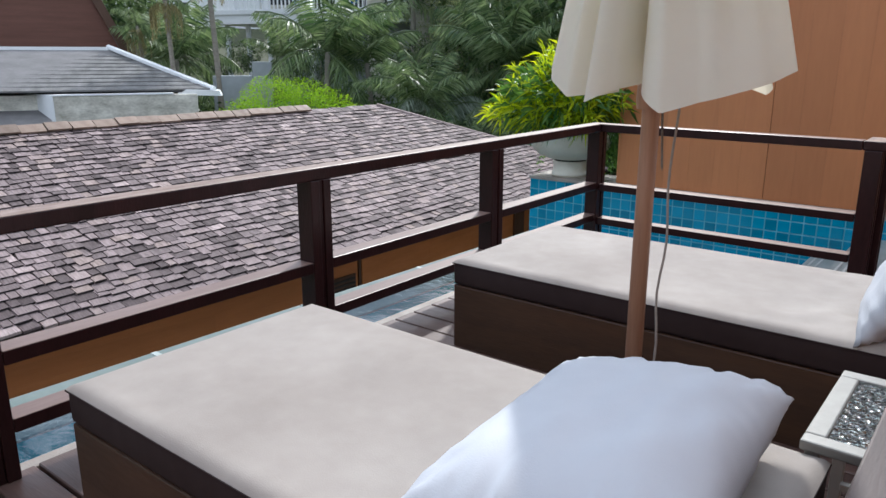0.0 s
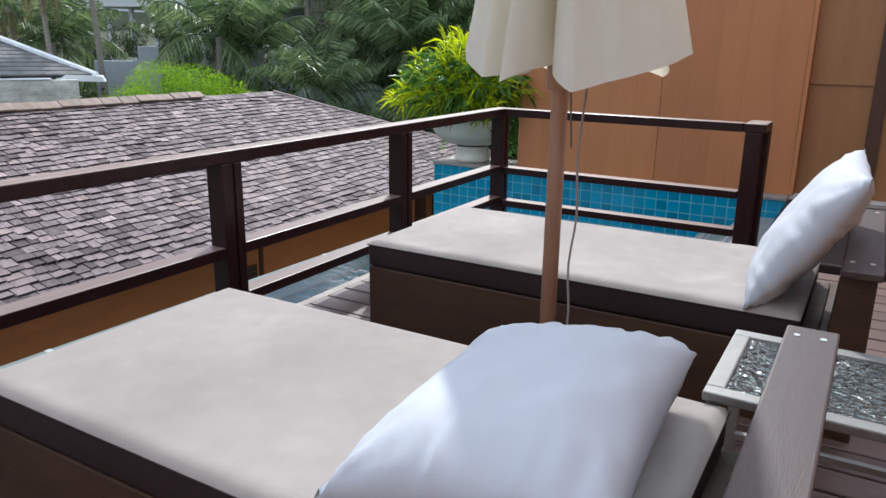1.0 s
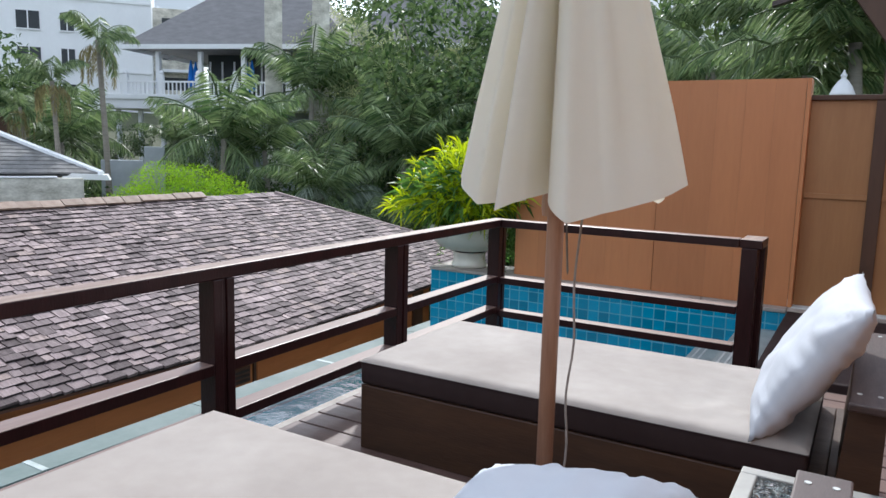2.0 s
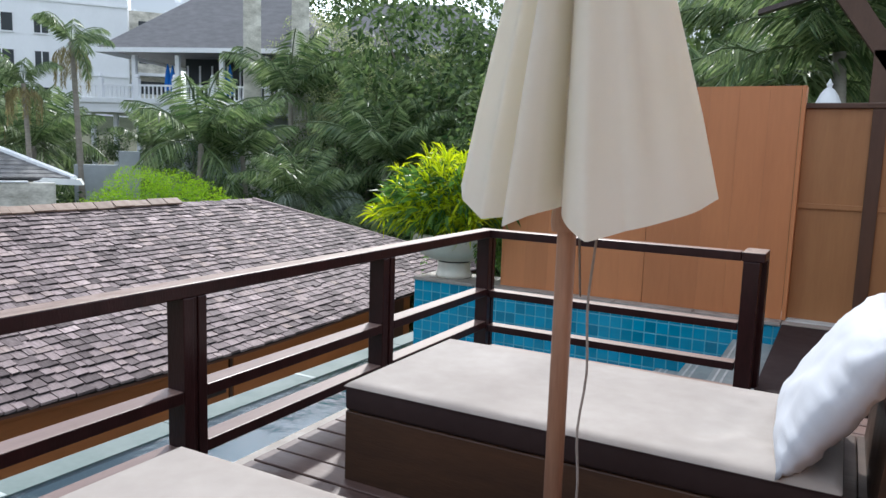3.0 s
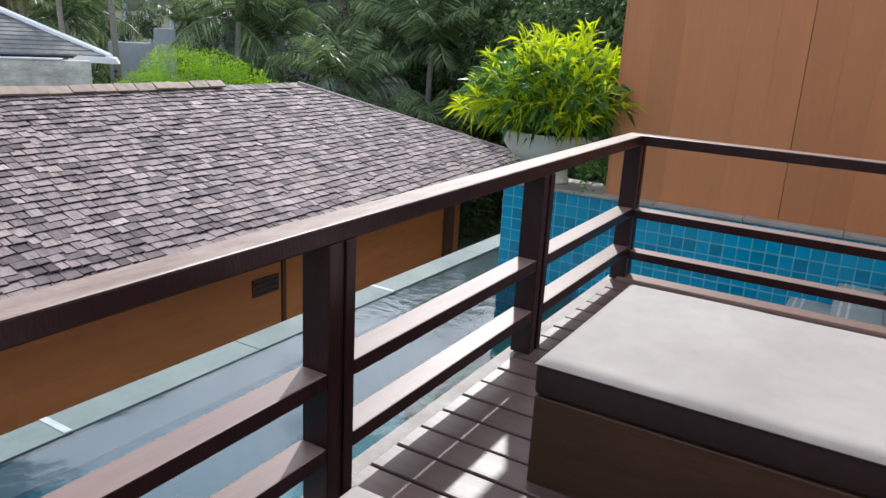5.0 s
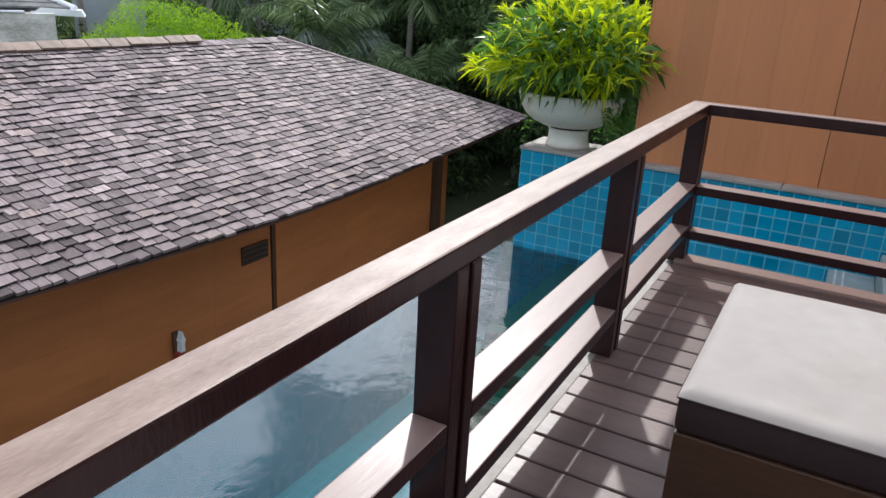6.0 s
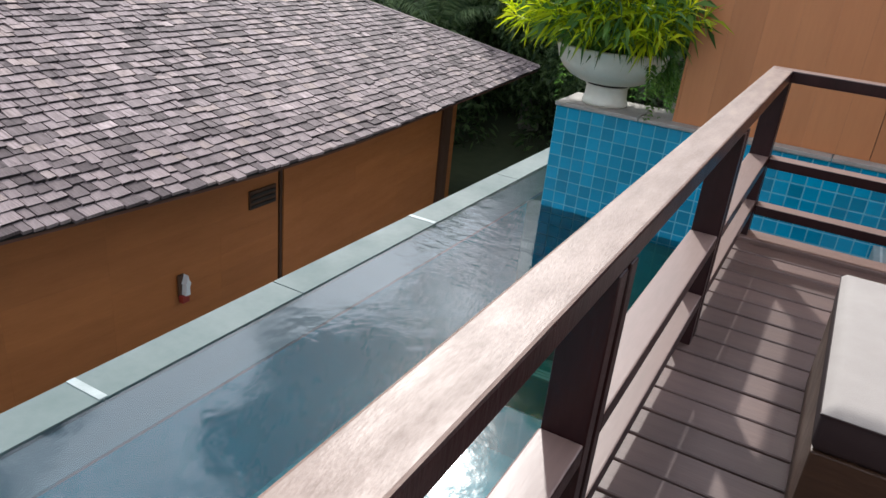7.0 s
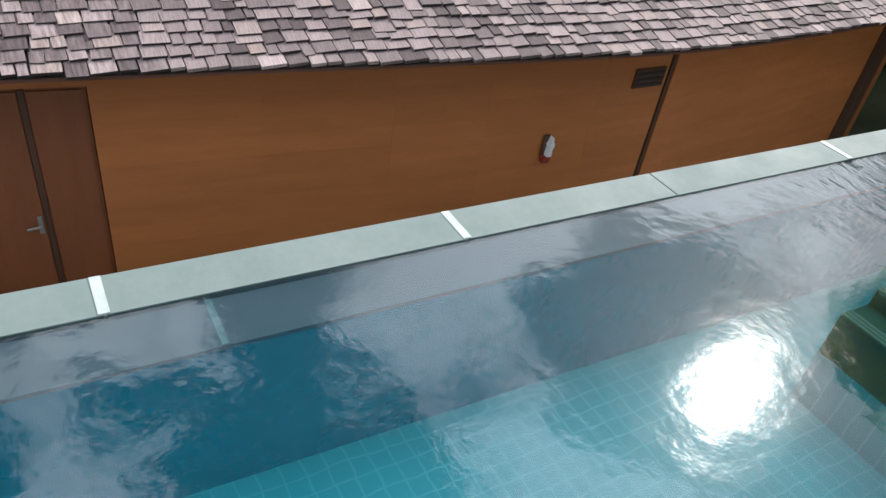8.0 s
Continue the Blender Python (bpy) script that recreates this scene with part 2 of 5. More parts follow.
M_GREYROOF = mat("grey_roof_shingle", (0.23, 0.22, 0.22), 0.8, second=(0.14, 0.135, 0.135), scale=(1.5, 1.5, 5), spread=0.8, bump=0.4, bump_scale=30)
M_GLASS_DARK = mat("dark_window_glass", (0.018, 0.025, 0.03), 0.45, scale=(1, 1, 1))
M_BLUE = cloth_mat("blue_canvas", (0.02, 0.16, 0.55), (0.015, 0.12, 0.42))
M_BEIGE = mat("flaking_beige_render", (0.78, 0.75, 0.66), 0.85, second=(0.36, 0.34, 0.28), scale=(1.4, 1.4, 2.5), spread=0.45, bump=0.3, bump_scale=20)
M_GREYWALL = mat("grey_blue_render", (0.40, 0.43, 0.45), 0.8, scale=(0.6, 0.6, 0.6))
M_GABLE = mat("red_brown_gable_boards", (0.16, 0.062, 0.040), 0.7, second=(0.10, 0.04, 0.026), scale=(0.5, 0.5, 6), spread=0.8)
M_BARK = mat("grey_palm_bark", (0.34, 0.31, 0.265), 0.9, second=(0.19, 0.165, 0.13), scale=(3, 3, 14), spread=0.8, bump=0.5, bump_scale=40)
M_GROUND = mat("leaf_litter_ground", (0.075, 0.085, 0.035), 0.95, second=(0.04, 0.05, 0.02), scale=(0.4, 0.4, 0.4), spread=0.8, bump=0.5, bump_scale=8)
M_PATH = mat("concrete_path", (0.30, 0.29, 0.27), 0.9, scale=(1, 1, 1), bump=0.2)
L_PALM = leaf_mat("palm_leaf", (0.042, 0.086, 0.030), (0.27, 0.335, 0.16), 0.34, 0.40)
L_DEADPALM = leaf_mat("dry_palm_leaf", (0.16, 0.13, 0.06), (0.34, 0.30, 0.15), 0.3)
L_PALMPALE = leaf_mat("silvery_palm_leaf", (0.10, 0.14, 0.09), (0.30, 0.34, 0.28), 0.3, 0.5)
L_STEM = mat("green_frond_stem", (0.10, 0.15, 0.05), 0.6, scale=(3, 3, 3))
L_TREE = leaf_mat("tree_leaf", (0.020, 0.046, 0.015), (0.15, 0.21, 0.08), 0.36)
L_TREELIGHT = leaf_mat("airy_tree_leaf", (0.15, 0.19, 0.10), (0.40, 0.42, 0.22), 0.45)
L_BUSH = leaf_mat("bright_bush_leaf", (0.20, 0.36, 0.03), (0.42, 0.58, 0.07), 0.5)
L_BAMBOO = leaf_mat("yellow_green_leaf", (0.26, 0.36, 0.015), (0.58, 0.62, 0.025), 0.5)
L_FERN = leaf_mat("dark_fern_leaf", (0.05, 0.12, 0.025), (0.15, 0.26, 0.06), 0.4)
M_WATER = water_mat()
M_POOL = mat("aqua_pool_tile", (0.075, 0.58, 0.61), 0.4, second=(0.05, 0.48, 0.53), scale=(1.5, 1.5, 1.5), spread=0.8)


def add_grid_joints(m, pitch, joint):
    """Lays small joint lines over a material, for pieces seen only through the water."""
    n, l = m.node_tree.nodes, m.node_tree.links
    b = n["Principled BSDF"]
    base = b.inputs["Base Color"].links[0].from_socket
    co, br = n.new("ShaderNodeTexCoord"), n.new("ShaderNodeTexBrick")
    br.offset = 0.0
    br.inputs["Scale"].default_value = 1.0
    br.inputs["Brick Width"].default_value = br.inputs["Row Height"].default_value = pitch
    br.inputs["Mortar Size"].default_value = joint
    br.inputs["Mortar"].default_value = (0.13, 0.62, 0.65, 1)
    wob, sc, ad = n.new("ShaderNodeTexNoise"), n.new("ShaderNodeVectorMath"), n.new("ShaderNodeVectorMath")
    wob.inputs["Scale"].default_value, wob.inputs["Detail"].default_value = 6.0, 2.0
    sc.operation, ad.operation = "SCALE", "ADD"
    sc.inputs["Scale"].default_value = 0.05
    l.new(co.outputs["Object"], wob.inputs["Vector"])
    l.new(wob.outputs["Color"], sc.inputs[0])
    l.new(co.outputs["Object"], ad.inputs[0])
    l.new(sc.outputs["Vector"], ad.inputs[1])
    l.new(ad.outputs["Vector"], br.inputs["Vector"])
    l.new(base, br.inputs["Color1"])
    l.new(base, br.inputs["Color2"])
    l.new(br.outputs["Color"], b.inputs["Base Color"])


add_grid_joints(M_POOL, 0.122, 0.006)


# ---- mesh helpers ----
def to_mesh(name, bm):
    me = bpy.data.meshes.new(name)
    bm.to_mesh(me)
    bm.free()
    return me


def part(name, bm, material, parent=None, label="", smooth=False):
    """Links a bmesh as one mesh object under a thing or part."""
    me = to_mesh(name, bm) if isinstance(bm, bmesh.types.BMesh) else bm
    if not me.materials:
        me.materials.append(material)
    if smooth:
        me.shade_smooth()
    ob = new(name, me)
    if parent is not None:
        ob.parent = parent
    if label:
        ob["label"] = label
    return ob


def sheen_top(ob, material):
    """Gives the upward faces of a board a weathered surface with painted sky sheen."""
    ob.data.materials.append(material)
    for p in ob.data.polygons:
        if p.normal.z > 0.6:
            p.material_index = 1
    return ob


def holder(name, at=(0, 0, 0), turn=0.0, label="", category="", group="", kind=""):
    ob = new(name)
    ob.matrix_basis = pose(*at, 0, 0, turn)
    ob.empty_display_size = 0.1
    return tagged(ob, label, category, group, kind)


def box(x0, x1, y0, y1, z0, z1, bevel=0.0, seg=2, bm=None):
    bm = bm or bmesh.new()
    made = bmesh.ops.create_cube(bm, size=1.0)["verts"]
    bmesh.ops.scale(bm, vec=(x1 - x0, y1 - y0, z1 - z0), verts=made)
    bmesh.ops.translate(bm, vec=((x0 + x1) / 2, (y0 + y1) / 2, (z0 + z1) / 2), verts=made)
    if bevel:
        edges = list({e for v in made for e in v.link_edges})
        bmesh.ops.bevel(bm, geom=edges, offset=bevel, segments=seg, affect="EDGES", profile=0.5)
    return bm


def prism(points, axis, a, b):
    """A solid with the outline points (pairs), drawn along an axis from a to b."""
    bm = bmesh.new()

    def place(p, h):
        return {"x": (h, p[0], p[1]), "y": (p[0], h, p[1]), "z": (p[0], p[1], h)}[axis]
    lo = [bm.verts.new(place(p, a)) for p in points]
    hi = [bm.verts.new(place(p, b)) for p in points]
    bm.faces.new(lo)
    bm.faces.new(hi[::-1])
    for i in range(len(points)):
        j = (i + 1) % len(points)
        bm.faces.new((lo[j], lo[i], hi[i], hi[j]))
    bmesh.ops.recalc_face_normals(bm, faces=bm.faces)
    return bm


def lathe(profile, n=32, closed=True):
    """A turned form from (radius, height) pairs."""
    bm = bmesh.new()
    rings = [[bm.verts.new((r * math.cos(2 * math.pi * k / n), r * math.sin(2 * math.pi * k / n), z)) for k in range(n)] for r, z in profile]
    for a, b in zip(rings, rings[1:]):
        for k in range(n):
            bm.faces.new((a[k], a[(k + 1) % n], b[(k + 1) % n], b[k]))
    if closed:
        bm.faces.new(rings[0][::-1])
        bm.faces.new(rings[-1])
    bmesh.ops.recalc_face_normals(bm, faces=bm.faces)
    return bm


def tube(points, radii, n=10):
    """A tapered tube along points."""
    bm = bmesh.new()
    rings = []
    pts = [Vector([float(c) for c in p]) for p in points]
    for i, p in enumerate(pts):
        d = (pts[min(i + 1, len(pts) - 1)] - pts[max(i - 1, 0)]).normalized()
        side = d.cross(Vector((0.31, 0.95, 0.11))).normalized()
        up = d.cross(side).normalized()
        r = float(radii[i]) if hasattr(radii, "__len__") else radii
        rings.append([bm.verts.new(p + r * (math.cos(2 * math.pi * k / n) * side + math.sin(2 * math.pi * k / n) * up)) for k in range(n)])
    for a, b in zip(rings, rings[1:]):
        for k in range(n):
            bm.faces.new((a[k], a[(k + 1) % n], b[(k + 1) % n], b[k]))
    bm.faces.new(rings[0][::-1])
    bm.faces.new(rings[-1])
    bmesh.ops.recalc_face_normals(bm, faces=bm.faces)
    return bm


def leaves(name, base, way, length, width, rng, droop=0.15, across=None):
    """Many pointed leaf blades as one mesh: arrays of base points and directions."""
    base, way = np.asarray(base, float), np.asarray(way, float)
    count = len(base)
    way = way / np.maximum(np.linalg.norm(way, axis=1, keepdims=True), 1e-6)
    side = np.cross(way, rng.normal(size=(count, 3))) if across is None else np.asarray(across, float)
    side /= np.maximum(np.linalg.norm(side, axis=1, keepdims=True), 1e-6)
    length = np.broadcast_to(np.asarray(length, float), (count,))[:, None]
    width = np.broadcast_to(np.asarray(width, float), (count,))[:, None]
    mid = base + way * length * 0.45
    tip = base + way * length - np.array([0, 0, 1.0]) * length * droop
    v = np.stack([base, mid + side * width / 2, tip, mid - side * width / 2], 1).reshape(-1, 3)
    me = bpy.data.meshes.new(name)
    idx = np.arange(count * 4).reshape(-1, 4)
    me.from_pydata(v.tolist(), [], idx.tolist())
    return me


# ---- ground, pool and deck ----
WATER_Z, LEDGE_X = -1.05, -2.96


def ground_height(x, y):
    d = math.hypot(x - 2.3, y + 5.1)
    z = -6.4 + max(0.0, d - 28) * 0.19 + 0.5 * noise.noise((x * 0.06, y * 0.06, 0))
    return min(z, 9.0) if d < 300 else 9.0


def build_ground():
    bm = bmesh.new()
    steps = [0, 6, 10, 14, 18, 22, 26, 30, 34, 38, 44, 50, 58, 70, 90, 130, 220, 500, 1500, 4000]
    n = 48
    rings = []
    for r in steps:
        ring = []
        for k in range(n):
            a = 2 * math.pi * k / n
            x, y = -3 + r * math.cos(a), r * math.sin(a)
            ring.append(bm.verts.new((x, y, ground_height(x, y) if r else -6.4)))
        rings.append(ring)
    for a, b in zip(rings[1:], rings[2:]):
        for k in range(n):
            bm.faces.new((a[k], b[k], b[(k + 1) % n], a[(k + 1) % n]))
    bm.faces.new(rings[1])
    for v in rings[0]:
        bm.verts.remove(v)
    bmesh.ops.recalc_face_normals(bm, faces=bm.faces)
    tagged(part("ground", bm, M_GROUND, smooth=True), "dark leaf-covered sloping ground under the trees", "ground", kind="structure")
    tagged(part("path", box(-8.0, -3.2, -14, 22, -6.7, -6.2), M_PATH), "concrete path between pool wall and neighbouring house", "path", kind="structure")


build_ground()


def out_of_line(bm):
    """Turns the pool's outer edge by about one degree from the deck's line."""
    for v in bm.verts:
        if v.co.x < -2.2:
            v.co.x += 0.02 * (v.co.y + 4.0)
    return bm


def build_pool():
    pool = holder("pool", label="narrow infinity pool with aqua tiled floor", category="pool", kind="structure")
    part("pool_floor", box(-2.9, 0.02, -12, 2.44, -2.35, -2.10), M_POOL, pool)
    part("pool_floor", box(0.02, 2.9, 0.0, 2.44, -2.35, -2.10), M_POOL, pool)
    part("pool_wall", out_of_line(box(-2.66, -2.345, -12, 2.44, -2.10, -1.09)), M_TILE_UW, pool, "blue tiled pool side under the water")
    part("pool_wall", box(-0.02, 0.16, -12, 0.0, -2.10, -0.16), M_TILE_UW, pool, "blue tiled wall carrying the deck edge")
    part("pool_wall", box(0.16, 2.0, -0.16, 0.0, -2.10, -0.16), M_TILE_UW, pool)
    part("pool_shelf", out_of_line(box(-2.672, -2.34, -12, 5.2, -1.10, -1.078)), M_SHELF, pool, "grey submerged stone shelf")
    part("pool_shell", out_of_line(box(-2.94, -2.68, -12, 5.2, -6.5, -1.09)), M_LEDGE, pool)
    # submerged steps by the deck, each with a pale grooved nosing
    part("pool_wall", box(-1.53, -0.02, -0.20, 0.49, -2.10, -1.68), M_POOL, pool, "aqua tiled block under the steps")
    part("pool_wall", box(-1.45, -0.02, 0.49, 2.44, -2.10, -1.68), M_POOL, pool, "aqua tiled block under the steps")
    for y0, y1, z, x0 in ((-0.20, 0.085, -1.35, -1.53), (0.088, 0.497, -1.235, -1.53), (0.50, 2.44, -1.13, -1.45)):
        st = part("submerged_step", box(x0, -0.02, y0, y1, -1.68, z, 0.012), M_STEPGREEN, pool, "green submerged stone step")
        for k in range(3):
            part("nosing", box(x0 + 0.004, -0.03, y0 + 0.008 + 0.036 * k, y0 + 0.036 + 0.036 * k, z + 0.0005, z + 0.004), M_NOSEGREEN, st, "pale green grooved nosing")
    # steps that come down from the right into the water
    for k in range(4):
        x1 = 2.0 - 0.36 * k if k else 2.9
        st = part("pool_step", box(2.0 - 0.36 * (k + 1), x1, 0.0, 2.44, -2.10, -0.20 - 0.21 * k, 0.012), M_STEP, pool, "grey-green stone step")
        for off in (0.05, 0.11):
            part("nosing_line", box(2.0 - 0.36 * (k + 1) + off, 2.0 - 0.36 * (k + 1) + off + 0.018, 0.02, 2.42, -0.202 - 0.21 * k, -0.196 - 0.21 * k), M_NOSING, st)
    # pale ledge of slabs along the outer edge
    joints = (-5.95, -4.25, -2.34, -0.72, 1.12, 2.9, 5.2)
    last = -12.0
    for j in joints:
        part("ledge_slab", out_of_line(box(LEDGE_X, -2.675, last + 0.005, j - 0.005, -1.10, -1.040, 0.002)), M_LEDGE, pool, "pale green stone ledge slab")
        last = j
    for j in (-4.25, -2.34, 1.12):
        part("joint_strip", out_of_line(box(LEDGE_X + 0.004, -2.68, j - 0.03, j + 0.022, -1.06, -1.035)), M_JOINT, pool, "pale mortar joint")
    part("joint_strip", out_of_line(box(-2.67, -2.345, -3.82, -3.785, -1.09, -1.073)), M_JOINT, pool, "pale mortar joint")
    water = bmesh.new()
    xs = (-2.676, -0.021)
    q = [water.verts.new(v) for v in ((xs[0], -12, WATER_Z), (xs[1], -12, WATER_Z), (xs[1], 0.0, WATER_Z), (2.0, 0.0, WATER_Z), (2.0, 2.435, WATER_Z), (-2.322, 2.435, WATER_Z), (-2.322, 5.2, WATER_Z), (xs[0], 5.2, WATER_Z))]
    water.faces.new(q)
    out_of_line(water)
    tagged(part("water", water, M_WATER), "still clear pool water reflecting cloudy sky", "water", kind="structure")


M_NOSEGREEN = mat("pale_green_nosing", (0.20, 0.32, 0.22), 0.6, second=(0.12, 0.22, 0.14), scale=(5, 5, 5), spread=0.8)
# algae green, deepened in the colour for the shade over the steps
M_STEPGREEN = mat("shaded_mossy_step", (0.018, 0.135, 0.075), 0.7, second=(0.012, 0.09, 0.05), scale=(4, 4, 4), spread=0.8)
M_TILE_UW = mat("deep_blue_pool_tile", (0.006, 0.47, 0.58), 0.3, second=(0.004, 0.38, 0.49), scale=(2, 2, 2), spread=0.8)
build_pool()


def build_railing():
    rail = holder("railing", label="dark stained wooden deck railing, top rail weathered and toned for sheen", category="railing", kind="structure")
    posts = [(0.055, -0.06), (0.055, -1.535), (0.055, -3.055), (0.055, -4.60), (0.055, -6.12), (0.055, -7.64), (1.996, -0.055), (2.026, 0.12)]
    for x, y in posts:
        p = part("post", box(x - 0.05, x + 0.054, y - 0.068, y - 0.013, 0.0, 0.889, 0.004), M_RAIL, rail)
        part("post_half", box(x - 0.046, x + 0.046, y - 0.013, y + 0.012, 0.0, 0.889, 0.003), M_RAIL, p)
        part("post_half", box(x - 0.05, x + 0.054, y + 0.012, y + 0.060, 0.0, 0.889, 0.004), M_RAIL, p)
    sheen_top(part("top_rail", box(-0.003, 0.106, -9.0, -0.105, 0.888, 0.95, 0.007), M_RAIL, rail, "dark rail, weathered grey-brown top with sky sheen in its colour"), M_RAILTOP)
    sheen_top(part("top_rail", box(-0.003, 1.93, -0.102, 0.003, 0.888, 0.95, 0.007), M_RAIL, rail, "dark rail, weathered grey-brown top with sky sheen in its colour"), M_RAILTOPX)
    sheen_top(part("top_rail", box(1.933, 2.078, -0.108, 0.19, 0.888, 0.95, 0.007), M_RAIL, rail, "dark rail, weathered grey-brown top with sky sheen in its colour"), M_RAILTOP)
    ys = [-0.06, -1.535, -3.055, -4.60, -6.12, -7.64]
    for a, b in zip(ys, ys[1:]):
        for z in (0.488, 0.232):
            sheen_top(part("mid_rail", box(0.002, 0.108, b + 0.061, a - 0.069, z - 0.055, z, 0.005), M_RAIL, rail), M_MIDTOP)
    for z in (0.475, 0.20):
        sheen_top(part("mid_rail", box(0.110, 1.939, -0.108, -0.002, z - 0.055, z, 0.005), M_RAIL, rail), M_MIDTOPX)
        sheen_top(part("mid_rail", box(1.965, 2.045, 0.006, 0.051, z - 0.055, z, 0.004), M_RAIL, rail), M_MIDTOP)


# sky sheen on the mid rails, painted as paler top colours
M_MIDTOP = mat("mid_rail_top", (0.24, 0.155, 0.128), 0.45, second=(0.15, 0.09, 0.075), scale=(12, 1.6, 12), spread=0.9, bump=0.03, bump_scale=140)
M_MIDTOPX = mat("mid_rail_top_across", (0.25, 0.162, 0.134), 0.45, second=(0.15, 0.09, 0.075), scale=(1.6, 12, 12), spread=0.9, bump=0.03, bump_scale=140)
build_railing()

# stone strip outside the deck and deck end trim
tagged(part("deck_edging", box(-0.03, 0.045, -12, -0.005, -0.16, -0.012, 0.006), M_STONE), "pale stone strip along the deck edge", "edging", kind="structure")
tagged(part("deck_trim", box(0.06, 2.0, -0.17, -0.004, -0.14, 0.022, 0.006), M_MIDTOPX), "wooden trim board at the deck end", "trim", kind="structure")
tagged(part("dark_platform", box(2.065, 4.4, 0.0, 2.44, -0.16, 0.012, 0.01), M_MATSIDE), "dark brown boarded landing beside the pool", "platform", kind="structure")


# ---- tiled wall, coping, panels ----
TILE_Y, PITCH = 2.44, 0.122


def build_tile_wall():
    wall = holder("wall_tiled", (0, -0.095, 0), label="turquoise tiled pool end wall", category="wall", kind="structure")
    part("grout_bed", box(-2.03, 2.92, TILE_Y + 0.003, 3.05, -2.10, -0.012), M_GROUT, wall)
    cuts = [-2.045, -1.22, -0.40, 0.42, 1.24, 2.06, 2.94]
    for a, b in zip(cuts, cuts[1:]):
        part("coping_slab", box(a + 0.003, b - 0.003, TILE_Y - 0.02, 3.06, -0.010, 0.026, 0.006), M_STONE, wall, "worn grey-brown coping slab")
    piece = box(-PITCH / 2 + 0.0055, PITCH / 2 - 0.0055, -0.0005, 0.008, -PITCH / 2 + 0.0055, PITCH / 2 - 0.0055, 0.003, 1)
    me = to_mesh("tile", piece)
    me.materials.append(M_TILE)
    lower = []
    n = 0
    for row in range(17):
        for col in range(41):
            x = -2.03 + PITCH * (col + 0.5)
            z = -0.014 - PITCH * (row + 0.5)
            if row < 9 and n < 300 and x < 2.05:
                ob = new("tile", me)
                ob.parent = wall
                ob.location = (x, TILE_Y, z)
                n += 1
            else:
                lower.append((x, z))
    v, f = [], []
    h = PITCH / 2 - 0.0055
    for x, z in lower:
        k = len(v)
        v += [(x - h, TILE_Y - 0.001, z - h), (x + h, TILE_Y - 0.001, z - h), (x + h, TILE_Y - 0.001, z + h), (x - h, TILE_Y - 0.001, z + h),
              (x - h, TILE_Y + 0.008, z - h), (x + h, TILE_Y + 0.008, z - h), (x + h, TILE_Y + 0.008, z + h), (x - h, TILE_Y + 0.008, z + h)]
        f += [(k, k + 1, k + 2, k + 3), (k, k + 4, k + 5, k + 1), (k + 1, k + 5, k + 6, k + 2), (k + 2, k + 6, k + 7, k + 3), (k + 3, k + 7, k + 4, k)]
    me2 = bpy.data.meshes.new("tiles_rest")
    me2.from_pydata(v, [], f)
    tagged(part("tiles_rest", me2, M_TILE_J, wall), kind="stuff")


def build_panels():
    wall = holder("wall_panels", (0, -0.10, 0), label="tall orange-brown wooden privacy wall on stone coping", category="wall", kind="structure")
    part("backing", box(-0.90, 2.03, 2.605, 2.67, 0.028, 2.24), M_DARK, wall)
    x = -0.92
    widths = (0.27, 0.27, 0.27, 0.27, 0.27, 0.262, 0.27, 0.27, 0.27, 0.27, 0.27)
    for k, w in enumerate(widths):
        gap = 0.0015 if k != 5 else 0.010
        part("panel_board", box(x, x + w - gap * 0.4, 2.575, 2.603, 0.028, 2.262), M_PANEL, wall)
        x += w + (gap * 0.2)
    part("edge_board", box(2.05, 2.088, 2.57, 2.80, 0.028, 2.262, 0.003), M_PANEL, wall)
    part("edge_board", box(-0.945, -0.922, 2.575, 2.68, 0.028, 2.262, 0.003), M_PANEL, wall)
    gate = holder("wall_gate", (0, -0.10, 0), label="brown boarded screen wall set back behind the landing", category="wall", kind="structure")
    part("board_lower", box(2.09, 4.6, 2.72, 2.78, 0.0, 1.13, 0.004), M_GATE, gate)
    part("board_upper", box(2.09, 4.6, 2.72, 2.78, 1.15, 2.06, 0.004), M_GATE, gate)
    part("batten", box(2.09, 4.6, 2.70, 2.74, 1.115, 1.165, 0.004), M_GATE, gate)
    part("stile", box(2.64, 2.76, 2.69, 2.719, 0.0, 2.06, 0.004), M_HDARK, gate)
    part("cap", box(2.08, 4.6, 2.68, 2.82, 2.06, 2.11, 0.006), M_HDARK, gate, "dark timber cap rail")
    part("base_strip", box(2.09, 4.6, 2.55, 2.715, 0.0, 0.035, 0.005), M_NOSING, gate, "pale threshold strip")


build_panels()

# walls of the own villa behind the deck
tagged(part("wall_villa", box(4.62, 4.85, -9.5, 2.9, -0.2, 3.1), M_GATE), "brown wooden villa wall beside the deck", "wall", kind="structure")
tagged(part("wall_villa", box(0.6, 4.62, -9.7, -9.5, -0.2, 3.1), M_GATE), "brown wooden villa wall behind the deck", "wall", kind="structure")


# ---- neighbouring house ----
def eave_x(y):
    left, right = -6.8 - 0.115 * (4.5 - y), -6.8 - 0.088 * (y - 4.5)
    k = 1.2
    return -math.log(math.exp(-left * k * 4) + math.exp(-right * k * 4)) / (k * 4)


EAVE_Z, RIDGE_Z, RIDGE_X, HIP_EAVE, HIP_TOP, FAR_END = -2.2, -0.06, -12.8, 16.6, 10.95, -9.0


